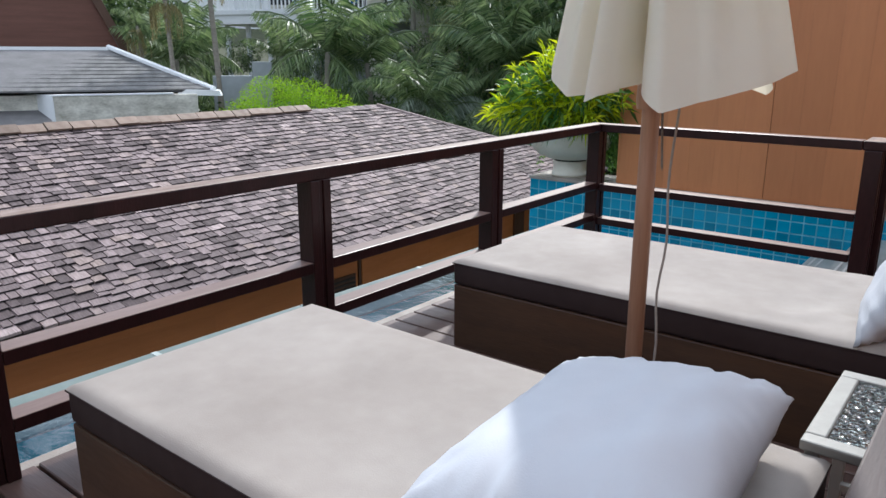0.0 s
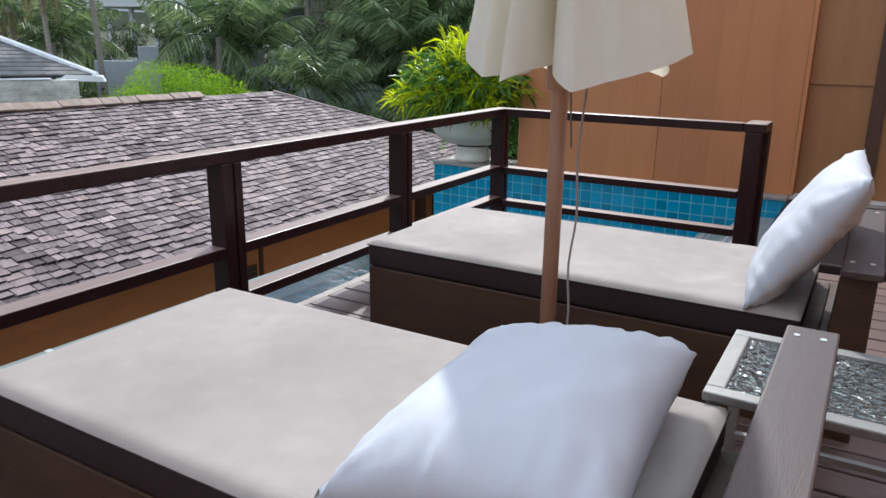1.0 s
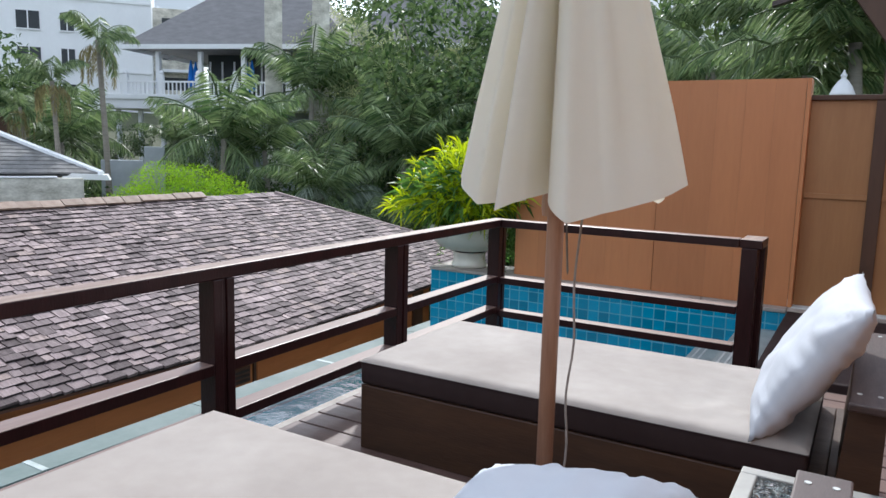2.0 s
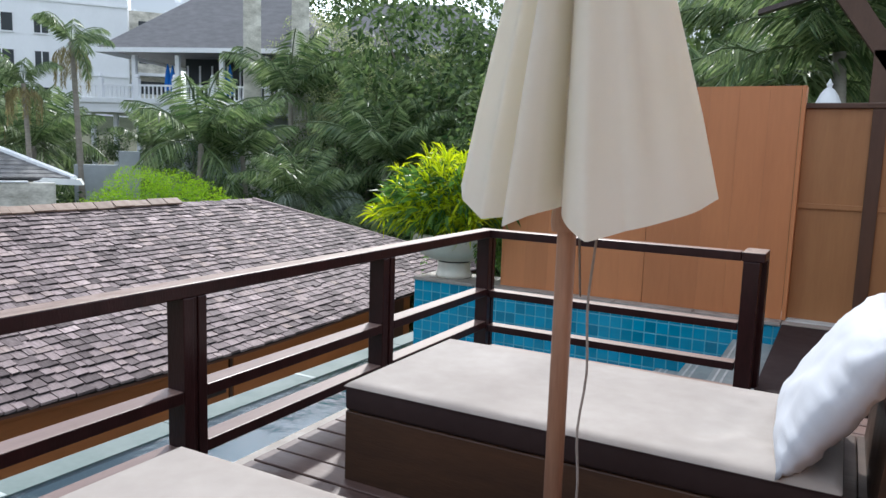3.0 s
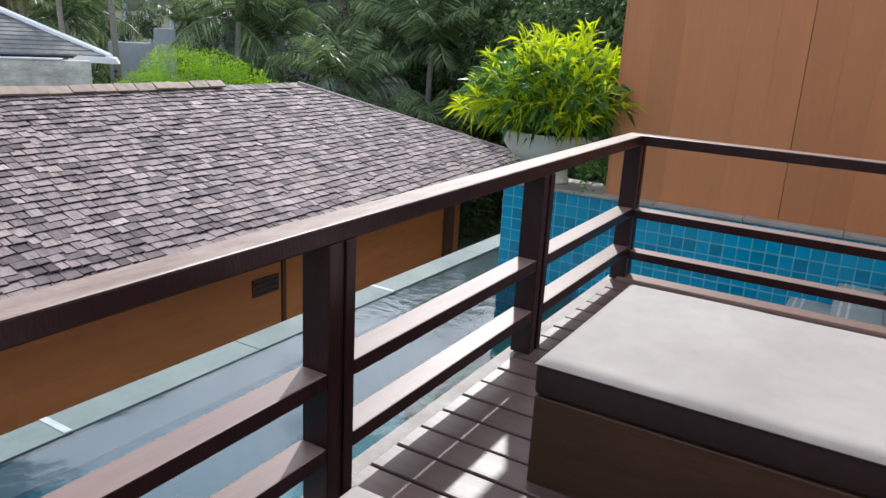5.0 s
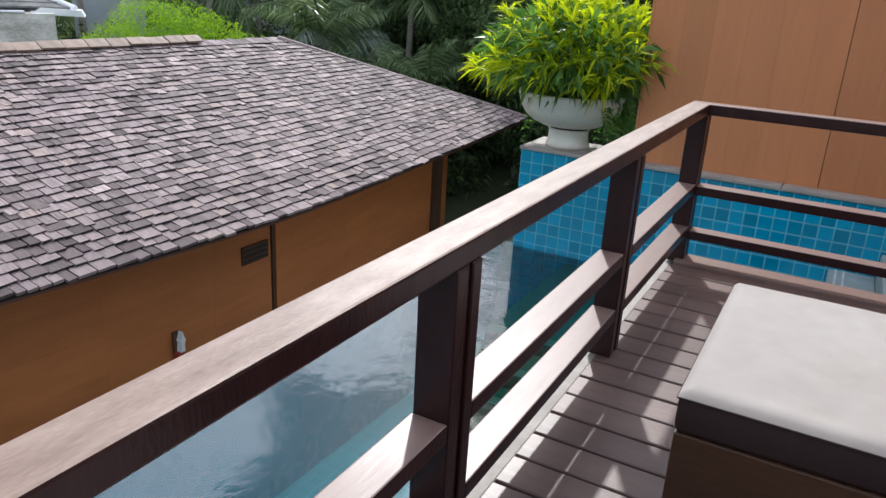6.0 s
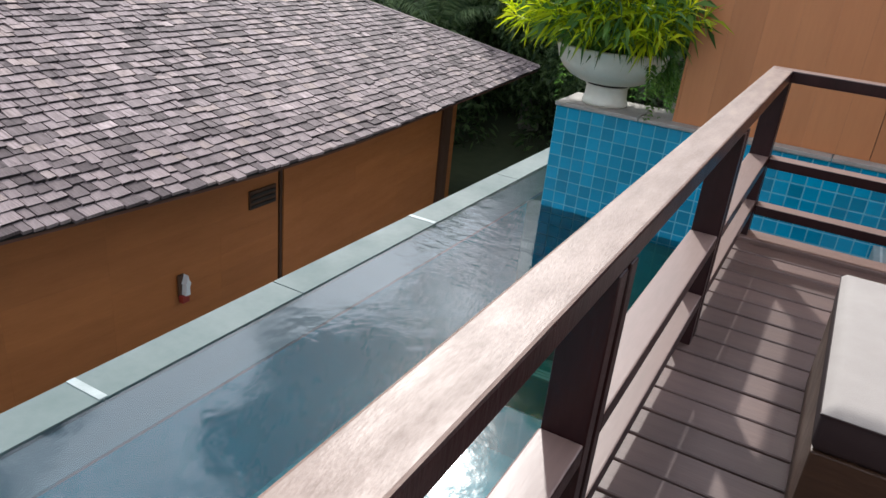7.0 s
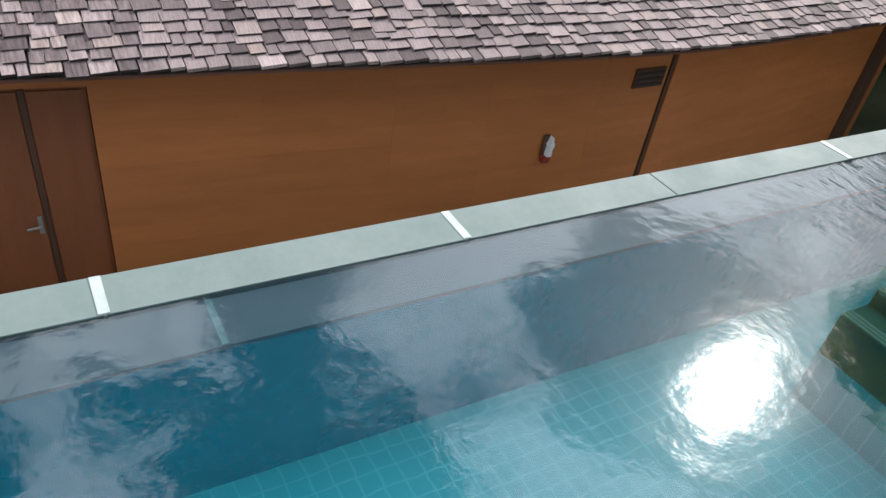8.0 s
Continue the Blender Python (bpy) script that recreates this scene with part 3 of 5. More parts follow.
def roof_point(y_share, v):
    """A place on the slope that faces the pool: share along it and share up it."""
    y_top = HIP_EAVE + (HIP_TOP - HIP_EAVE) * v
    y = FAR_END + (y_top - FAR_END) * y_share
    ex = eave_x(min(y, HIP_EAVE))
    return Vector((ex + (RIDGE_X - ex) * v, y, EAVE_Z + (RIDGE_Z - EAVE_Z) * v))


def slope_at(y, v):
    ex = eave_x(y)
    return Vector((ex + (RIDGE_X - ex) * v, y, EAVE_Z + (RIDGE_Z - EAVE_Z) * v))


def build_house():
    house = holder("neighbour_house", (-8, 4, -5.2), label="single-storey brown timber house with weathered wooden shingle roof", category="house")
    inv = Matrix.Translation((8, -4, 5.2))

    def hp(name, bm, m, parent=house, label=""):
        if isinstance(bm, bmesh.types.BMesh):
            bm.transform(inv)
        return part(name, bm, m, parent, label)
    roof_bm = bmesh.new()
    grid = [[roof_bm.verts.new(roof_point(i / 40, j / 8) - Vector((0, 0, 0.03))) for i in range(41)] for j in range(9)]
    for j in range(8):
        for i in range(40):
            roof_bm.faces.new((grid[j][i], grid[j][i + 1], grid[j + 1][i + 1], grid[j + 1][i]))
    # hip end and the slope turned away from the pool
    a, b = grid[0][-1], grid[8][-1]
    c = roof_bm.verts.new((-20.0, HIP_EAVE, EAVE_Z))
    d = roof_bm.verts.new((-20.0, FAR_END, EAVE_Z))
    roof_bm.faces.new((a, c, b))
    roof_bm.faces.new((b, c, d, grid[8][0]))
    roof_bm.faces.new((grid[8][0], d, grid[0][0]))
    bmesh.ops.recalc_face_normals(roof_bm, faces=roof_bm.faces)
    roof = hp("roof", roof_bm, M_UNDER, label="dark roof bed under weathered shingles")
    # fascia and soffit follow the eave
    fas = bmesh.new()
    sof = bmesh.new()
    prev = None
    for i in range(41):
        p = roof_point(i / 40, 0)
        row = [fas.verts.new(p + Vector(o)) for o in ((-0.03, 0, -0.035), (-0.03, 0, -0.085), (-0.07, 0, -0.085), (-0.07, 0, -0.035))]
        srow = [sof.verts.new(p + Vector(o)) for o in ((-0.05, 0, -0.08), (-1.35, 0, -0.02))]
        if prev:
            for k in range(4):
                fas.faces.new((prev[0][k], row[k], row[(k + 1) % 4], prev[0][(k + 1) % 4]))
            sof.faces.new((prev[1][0], srow[0], srow[1], prev[1][1]))
        prev = (row, srow)
    bmesh.ops.recalc_face_normals(fas, faces=fas.faces)
    hp("fascia", fas, M_GABLE)
    hp("soffit", sof, M_HWALL)

    def wall_run(y0, y1, z0, z1, back=1.2, thick=0.14, m=M_HWALL, name="wall_board", proud=0.0, parent=house, label=""):
        xa, xb = eave_x(y0) - back + proud, eave_x(y1) - back + proud
        return hp(name, prism([(xa, y0), (xb, y1), (xb - thick, y1), (xa - thick, y0)], "z", z0, z1), m, parent, label)
    # boards of the wall, in courses; the door stands in its opening
    spans = [(-9, -7.6), (-7.6, -6.1), (-6.1, -5.43), (-3.68, -1.6), (-1.6, 0.3), (0.3, 1.85), (1.85, 3.9), (3.9, 5.34), (5.98, 8.0), (8.0, 10.0), (10.0, 12.3)]
    for a, b in spans:
        z = -6.3
        while z < -2.15:
            wall_run(a + 0.0008, b - 0.0008, z + 0.0008, min(z + 0.32, -2.1), proud=random.uniform(-0.002, 0.002))
            z += 0.32
    wall_run(-9, 12.7, -6.4, -2.1, back=1.34, thick=0.05, m=M_HDARK, name="wall_core")
    wall_run(-5.43, -3.68, -2.9, -2.1, name="door_header")
    wall_run(5.44, 5.98, -6.3, -2.1, proud=0.05, name="corner_post")
    wall_run(5.36, 5.43, -6.3, -2.1, proud=0.03, m=M_HDARK, name="downpipe", label="dark downpipe beside the corner post")
    wall_run(12.3, 12.9, -6.3, -2.1, proud=0.06, m=M_HDARK, name="corner_post")
    wall_run(12.95, 14.0, -6.3, -2.1, back=1.5, name="porch_wall")
    wall_run(14.0, 16.0, -6.3, -2.1, back=3.4, m=M_HDARK, name="porch_wall")
    vent = wall_run(4.58, 5.25, -3.42, -3.08, proud=0.03, m=M_HDARK, name="vent", label="small dark wall vent")
    for k in range(3):
        wall_run(4.61, 5.22, -3.39 + 0.10 * k, -3.345 + 0.10 * k, proud=0.05, thick=0.06, m=M_UNDER, name="vent_slat", parent=vent)
    # door
    door = wall_run(-5.42, -3.69, -6.3, -2.91, back=1.27, thick=0.06, m=M_DOOR, name="door", label="red-brown wooden door")
    wall_run(-4.34, -3.74, -6.2, -2.96, back=1.245, thick=0.03, m=M_DOOR, name="door_leaf", parent=door)
    wall_run(-5.38, -4.44, -6.2, -2.96, back=1.245, thick=0.03, m=M_DOOR, name="door_leaf", parent=door)
    wall_run(-4.42, -4.36, -6.2, -2.93, back=1.235, thick=0.03, m=M_HDARK, name="door_stop", parent=door)
    xd = eave_x(-4.5) - 1.24
    hb = tube([(xd, -4.49, -4.86), (xd + 0.06, -4.49, -4.86), (xd + 0.065, -4.66, -4.87)], 0.018)
    hp("door_handle", hb, M_STEEL, door, "brushed steel lever handle")
    hp("lock_plate", box(xd, xd + 0.012, -4.52, -4.46, -5.00, -4.72, 0.003), M_STEEL, door)
    # wall lamp
    xl = eave_x(3.06) - 1.2
    wall_lamp = holder("wall_lamp", (xl, 3.06, -4.32), label="small white and red wall lamp on brown boards", category="lamp")
    # dark plate stands in for the lamp's shadow on the boards
    part("shadow_plate", box(0.0, 0.05, -0.08, 0.05, -0.20, 0.20, 0.01), M_HDARK, wall_lamp)
    part("shade", prism([(-0.03, -0.15), (0.06, -0.15), (0.055, -0.02), (0.085, 0.06), (0.05, 0.12), (0.03, 0.21), (-0.01, 0.09), (-0.035, 0.05), (-0.01, 0.03)], "x", 0.05, 0.15), M_WHITE, wall_lamp, "chipped white shade")
    part("base", box(0.04, 0.14, -0.10, 0.05, -0.27, -0.15, 0.01), M_REDPAINT, wall_lamp, "dull red base")
    # shingles
    rng = random.Random(4)
    piece = box(-0.5, 0.5, 0.0, 0.36, 0.0, 0.044)
    me = to_mesh("shingle", piece)
    me.materials.append(M_SHINGLE)
    first = me.copy()
    me.materials.append(M_BUTTSHADE)
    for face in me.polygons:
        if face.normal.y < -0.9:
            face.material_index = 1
    rows, v, f, n = 31, [], [], 0
    corners = [Vector(c) for c in ((-0.5, 0, 0), (0.5, 0, 0), (0.5, 0.36, 0), (-0.5, 0.36, 0), (-0.5, 0, 0.034), (0.5, 0, 0.034), (0.5, 0.36, 0.044), (-0.5, 0.36, 0.044))]
    faces = ((4, 5, 6, 7), (0, 4, 7, 3), (1, 2, 6, 5), (0, 1, 5, 4), (3, 7, 6, 2))
    for j in range(rows):
        vv = j / rows
        y_end = HIP_EAVE + (HIP_TOP - HIP_EAVE) * vv
        y = FAR_END + rng.uniform(0, 0.2)
        while y < y_end - 0.03:
            w = rng.uniform(0.12, 0.33)
            w = min(w, y_end - y + 0.04)
            c = y + w / 2
            p = slope_at(c, vv)
            up = (slope_at(c, vv + 0.02) - p).normalized()
            along = (slope_at(c + 0.1, vv) - slope_at(c - 0.1, vv)).normalized()
            nor = along.cross(up).normalized()
            if nor.z < 0:
                nor = -nor
            along = up.cross(nor)
            m = Matrix((along, up, nor)).transposed().to_4x4()
            loose = rng.uniform(0, 1) < 0.1
            m.translation = p + nor * (0.018 + rng.uniform(0, 0.010)) - up * (rng.uniform(0.04, 0.11) if loose else rng.uniform(0.01, 0.045))
            m = m @ pose(0, 0, 0, -rng.uniform(6, 10.5), rng.uniform(-2, 2), rng.gauss(0, 4.5 if loose else 1.3)) @ Matrix.Diagonal((w - rng.uniform(0.008, 0.030), 1, 1, 1))
            if j < 6 and n < 300 and -3.2 < y < 8.5:
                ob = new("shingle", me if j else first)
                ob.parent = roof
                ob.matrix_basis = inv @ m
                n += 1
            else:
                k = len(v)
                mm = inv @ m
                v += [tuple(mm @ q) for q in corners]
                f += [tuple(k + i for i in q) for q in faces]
            y += w
    me2 = bpy.data.meshes.new("shingles_rest")
    me2.from_pydata(v, [], f)
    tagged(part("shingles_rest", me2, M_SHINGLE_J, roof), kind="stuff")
    me2.materials.append(M_BUTTSHADE)
    # butt faces of the joined shingles get the same painted shade
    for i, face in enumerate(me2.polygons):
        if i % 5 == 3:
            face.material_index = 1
    # ridge caps
    cap = to_mesh("ridge_cap", prism([(-0.20, -0.03), (0, 0.10), (0.20, -0.03), (0.17, -0.07), (0, 0.04), (-0.17, -0.07)], "y", -0.24, 0.24))
    cap.materials.append(M_RIDGE)
    y = FAR_END
    while y < 8.2:
        ob = new("ridge_cap", cap)
        ob.parent = roof
        ob.matrix_basis = inv @ pose(RIDGE_X - 0.05, y, RIDGE_Z + 0.09 + rng.uniform(-0.015, 0.015), 0, rng.uniform(-4, 4), rng.uniform(-3, 3))
        y += 0.5
    # hip cap line
    hip = bmesh.new()
    a, b = Vector((eave_x(HIP_EAVE), HIP_EAVE, EAVE_Z + 0.05)), Vector((RIDGE_X, HIP_TOP, RIDGE_Z + 0.05))
    hip = tube([a + (b - a) * k / 12 for k in range(13)], 0.07, 6)
    hp("hip_cap", hip, M_SHINGLE, roof)


M_DOOR = mat("red_brown_door_wood", (0.26, 0.085, 0.03), 0.55, second=(0.18, 0.055, 0.02), scale=(5, 5, 0.8), spread=0.9)
M_REDPAINT = mat("dull_red_paint", (0.30, 0.03, 0.02), 0.5, scale=(10, 10, 10))


# ---- daybeds, umbrella, table ----
def superbox(sx, sy, sz, bulge, wrinkle, seed, n=26):
    """A stuffed cushion: two domed sides with pinched corners and creases."""
    bm = bmesh.new()
    grid = {}
    for side in (1, -1):
        for i in range(n + 1):
            for j in range(n + 1):
                u, v = -1 + 2 * i / n, -1 + 2 * j / n
                edge = i in (0, n) or j in (0, n)
                if edge and side == -1:
                    grid[(side, i, j)] = grid[(1, i, j)]
                    continue
                h = max(0.0, (1 - abs(u) ** 3.4) * (1 - abs(v) ** 3.4)) ** 0.55
                pin = 1 - 0.055 * (1 - abs(v) ** 2) * abs(u) ** 3
                pin2 = 1 - 0.055 * (1 - abs(u) ** 2) * abs(v) ** 3
                crease = wrinkle * noise.noise((u * 3.1 + seed, v * 3.1, side)) * h ** 0.5
                crease += wrinkle * 0.8 * math.sin(13 * math.atan2(abs(v) - 1.05, abs(u) - 1.05) + seed) * max(0, abs(u * v) - 0.25)
                # tucks that run in from the seams at the ends
                tuck = noise.noise((u * 9 + seed, 4.0, side)) + 0.6 * noise.noise((u * 19 + seed, 9.0, side))
                crease += wrinkle * 1.5 * tuck * max(0.0, abs(v) - 0.55) / 0.45 * (1 - abs(v) ** 8)
                tuck = noise.noise((v * 8 + seed, 2.0, side)) + 0.5 * noise.noise((v * 17 + seed, 6.0, side))
                crease += wrinkle * 1.0 * tuck * max(0.0, abs(u) - 0.6) / 0.4 * (1 - abs(u) ** 8)
                grid[(side, i, j)] = bm.verts.new((u * sx * pin, v * sy * pin2, side * sz * h * bulge + crease))
    for side in (1, -1):
        for i in range(n):
            for j in range(n):
                q = [grid[(side, i, j)], grid[(side, i + 1, j)], grid[(side, i + 1, j + 1)], grid[(side, i, j + 1)]]
                bm.faces.new(q if side == 1 else q[::-1])
    return bm


def daybed(x0, x1, y0, y1, label):
    bed = holder("daybed", (x0, y0, 0), label=label, category="daybed", group="daybeds on the deck")
    w, d = x1 - x0, y1 - y0
    part("plinth", box(0.004, w + 0.06, 0.004, d - 0.004, 0.0, 0.335, 0.006), M_BED, bed, "brown wooden box plinth")
    # mattress: dark sides, pale top panel with piping
    mb = box(0, w, 0, d, 0.337, 0.456, 0.02, 3)
    mattress = part("mattress", mb, M_MATSIDE, bed, "dark brown canvas mattress side", smooth=True)
    bm = bmesh.new()
    n, m = 70, 36
    rows = []
    for i in range(n + 1):
        row = []
        for j in range(m + 1):
            u, v = i / n, j / m
            u, v = 0.5 - 0.5 * math.copysign(abs(1 - 2 * u) ** 0.55, 1 - 2 * u), 0.5 - 0.5 * math.copysign(abs(1 - 2 * v) ** 0.55, 1 - 2 * v)
            e = min(u * w, (1 - u) * w, v * d, (1 - v) * d)
            z = 0.451 + 0.024 * min(1, e / 0.04) ** 0.5 + 0.009 * noise.noise((u * 7, v * 4, x0)) * min(1, e / 0.1) + 0.0022 * noise.noise((u * 40, v * 9, x0)) * min(1, e / 0.1)
            if u > 0.62:
                z += 0.010 * noise.noise((u * 22, v * 9, x0)) * min(1, (u - 0.62) * 6) * min(1, e / 0.1)
            if u > 0.72:
                z += 0.012 * math.sin((u * 34 + v * 16) + 2 * noise.noise((u * 9, v * 5, 1))) * (u - 0.72) * 3.0 * min(1, e / 0.1)
            row.append(bm.verts.new((-0.003 + u * (w + 0.006), -0.003 + v * (d + 0.006), z)))
        rows.append(row)
    for i in range(n):
        for j in range(m):
            bm.faces.new((rows[i][j], rows[i + 1][j], rows[i + 1][j + 1], rows[i][j + 1]))
    part("mattress_top", bm, M_MATTRESS, mattress, "pale taupe canvas mattress top", smooth=True)
    loop = [(-0.001, -0.001), (w + 0.001, -0.001), (w + 0.001, d + 0.001), (-0.001, d + 0.001), (-0.001, -0.001)]
    for a, b in zip(loop, loop[1:]):
        part("piping", tube([(a[0], a[1], 0.449), (b[0], b[1], 0.449)], 0.0035, 6), M_MATSIDE, mattress)
    # backrest: sloped boards between cheeks, broad top plank
    br = part("backrest", prism([(w + 0.090, 0.335), (w + 0.115, 0.666), (w + 0.23, 0.666), (w + 0.23, 0.0), (w + 0.062, 0.0), (w + 0.062, 0.335)], "y", 0.0, d), M_BED, bed, "sloped brown wooden backrest")
    part("top_plank", box(w + 0.108, w + 0.242, -0.08, d + 0.13, 0.668, 0.698, 0.006), M_BOARD, br, "weathered grey-brown top plank with plugs")
    for yy in (0.05, d + 0.05):
        for xx in (0.14, 0.205):
            part("plug", lathe([(0.009, 0), (0.009, 0.003)], 10), M_NOSING, br).location = (w + xx, yy, 0.6975)
    return bed


daybed(0.494, 2.477, -4.51, -3.482, "low wooden daybed with taupe mattress beside the umbrella")
daybed(0.552, 2.577, -2.588, -1.572, "low wooden daybed with taupe mattress near the pool corner")

pillow = part("pillow", superbox(0.31, 0.485, 0.165, 0.85, 0.016, 3.0, 44), M_PILLOW, smooth=True)
pillow.matrix_basis = pose(2.105, -4.02, 0.585, 0, -7, 4)
tagged(pillow, "large plump white cotton pillow leaning on a daybed backrest", "pillow", "pillows")
pillow = part("pillow", superbox(0.33, 0.47, 0.118, 0.85, 0.014, 7.0, 34), M_PILLOW, smooth=True)
pillow.matrix_basis = pose(2.535, -2.13, 0.735, 0, -57, 3)
tagged(pillow, "white cotton pillow standing upright against a daybed backrest", "pillow", "pillows")


def build_umbrella(x, y):
    umb = holder("garden_umbrella", (x, y, 0), label="closed cream canvas garden umbrella on wooden pole", category="umbrella")
    part("pole", lathe([(0.030, 0.02), (0.030, 1.5), (0.027, 2.75)], 20), M_POLE, umb, "light brown round wooden pole", smooth=True)
    part("base", lathe([(0.20, 0.0), (0.20, 0.045), (0.17, 0.06), (0.05, 0.065), (0.05, 0.22), (0.035, 0.225)], 28), M_STONE, umb, "round grey stone base")
    # hem corners and the tucks between them: angle, radius, height
    corners = [(-5, 0.43, 1.43), (20, 0.25, 1.44), (55, 0.43, 1.34), (88, 0.22, 1.43), (120, 0.42, 1.35), (150, 0.24, 1.44), (183, 0.345, 1.44), (200, 0.365, 1.43),
               (222, 0.34, 1.38), (238, 0.335, 1.345), (246, 0.16, 1.36), (257, 0.38, 1.335), (266, 0.31, 1.37), (276, 0.16, 1.39), (293, 0.41, 1.315), (309, 0.385, 1.345), (332, 0.415, 1.385), (355, 0.43, 1.43)]

    def cloth(n, m, share, lift):
        """The folded cloth as a closed skirt, at a share of its full girth."""
        bm = bmesh.new()
        rings = []
        for j in range(m + 1):
            s = j / m
            ring = []
            for k in range(n):
                a = 360 * k / n - 5 + 0.01
                q = max(i for i, c in enumerate(corners) if c[0] <= a)
                (a0, r0, z0), (a1, r1, z1) = corners[q], corners[min(q + 1, len(corners) - 1)]
                u = (a - a0) / max(1e-6, a1 - a0)
                # rounded over the folds, sharp in the tucks
                bend = math.sin(u * math.pi / 2) if r1 > r0 else 1 - math.cos(u * math.pi / 2)
                r, hem = r0 + (r1 - r0) * (0.35 * u + 0.65 * bend), z0 + (z1 - z0) * u + lift
                z = hem + (2.72 - hem) * s
                r = 0.07 + (r * share - 0.07) * (1 - s) ** 0.95
                r += 0.006 * math.sin(radians(a) * 23 + 3 * s) * (1 - s) * s
                r += 0.010 * math.sin(radians(a) * 15 + 1.2) * (1 - s) ** 0.5 * min(1.0, 4 * s + 0.3)
                r += 0.012 * noise.noise((math.cos(radians(a)) * 2, math.sin(radians(a)) * 2, z * 1.6)) * (1 - s)
                if share < 1:
                    r = max(0.045, r + 0.03 * math.sin(radians(a) * 9) * (1 - s) - 0.012)
                a = radians(a)
                ring.append(bm.verts.new((r * math.cos(a) + 0.018 * (1 - s), r * math.sin(a) + 0.01 * (1 - s), z)))
            rings.append(ring)
        for a, b in zip(rings, rings[1:]):
            for k in range(n):
                bm.faces.new((a[k], a[(k + 1) % n], b[(k + 1) % n], b[k]))
        return bm
    canopy = part("canopy", cloth(300, 30, 1.0, 0.0), M_CANOPY, umb, "folded cream canvas canopy", smooth=True)
    part("inner_folds", cloth(140, 16, 0.62, 0.09), M_CANOPY, canopy, "cloth bunched inside the folded canopy", smooth=True)
    for k in range(8):
        a = 2 * math.pi * (k + 0.2) / 8
        part("rib", tube([(0.035 * math.cos(a), 0.035 * math.sin(a), 2.66), (0.085 * math.cos(a), 0.085 * math.sin(a), 1.75)], 0.007, 6), M_POLE, umb)
    part("finial", lathe([(0.03, 2.74), (0.045, 2.78), (0.02, 2.84)], 16), M_POLE, umb)
    part("runner", lathe([(0.048, 1.30), (0.052, 1.33), (0.048, 1.40)], 18), M_POLE, umb)
    pts = [(0.10 - 0.0012 * k + 0.007 * math.sin(k * 0.9), -0.02 + 0.004 * math.cos(k * 1.3), 1.42 - 0.062 * k) for k in range(19)]
    part("cord", tube(pts, 0.0045, 6), M_CORD, umb, "thin grey pull cord")
    pts = [(0.045 + 0.02 * math.sin(math.pi * k / 10), -0.03, 1.38 - 0.28 * math.sin(math.pi * k / 10)) for k in range(11)]
    part("cord_loop", tube(pts, 0.004, 6), M_CORD, umb)


build_umbrella(1.739, -3.045)


def build_table():
    table = holder("side_table", (2.40, -3.492, 0), label="steel side table with rippled glass top between the daybeds", category="table")
    w, d, z = 0.60, 0.565, 0.50
    for a, b in (((0, 0), (w, 0.055)), ((0, d - 0.055), (w, d))):
        part("frame_bar", box(a[0], b[0], a[1], b[1], z - 0.03, z, 0.006), M_STEEL, table, "grey steel frame bar")
    for a, b in ((0, 0.055), (w - 0.055, w)):
        part("frame_bar", box(a, b, 0.055, d - 0.055, z - 0.03, z, 0.006), M_STEEL, table, "grey steel frame bar")
    part("glass_top", box(0.05, w - 0.05, 0.05, d - 0.05, z - 0.018, z - 0.006), M_RIPPLE, table, "rippled clear glass panel")
    for y in (0.06, d - 0.085):
        part("stretcher", box(0.048, w - 0.048, y, y + 0.025, 0.12, 0.145, 0.003), M_STEEL, table)
    for x in (0.03, w - 0.03):
        for y in (0.03, d - 0.03):
            part("leg", box(x - 0.018, x + 0.018, y - 0.018, y + 0.018, 0, z - 0.03, 0.003), M_STEEL, table)


def ripple_glass():
    m = bpy.data.materials.new("rippled_glass")
    m.use_nodes = True
    n, l = m.node_tree.nodes, m.node_tree.links
    b = n["Principled BSDF"]
    b.inputs["Base Color"].default_value = (0.62, 0.78, 0.76, 1)
    b.inputs["Transmission Weight"].default_value = 1.0
    b.inputs["Roughness"].default_value = 0.06
    co, vo, bp = n.new("ShaderNodeTexCoord"), n.new("ShaderNodeTexVoronoi"), n.new("ShaderNodeBump")
    vo.feature = "SMOOTH_F1"
    vo.inputs["Scale"].default_value = 55
    l.new(co.outputs["Object"], vo.inputs["Vector"])
    l.new(vo.outputs["Distance"], bp.inputs["Height"])
    bp.inputs["Strength"].default_value, bp.inputs["Distance"].default_value = 0.9, 0.012
    l.new(bp.outputs["Normal"], b.inputs["Normal"])
    return m


M_RIPPLE = ripple_glass()
build_table()


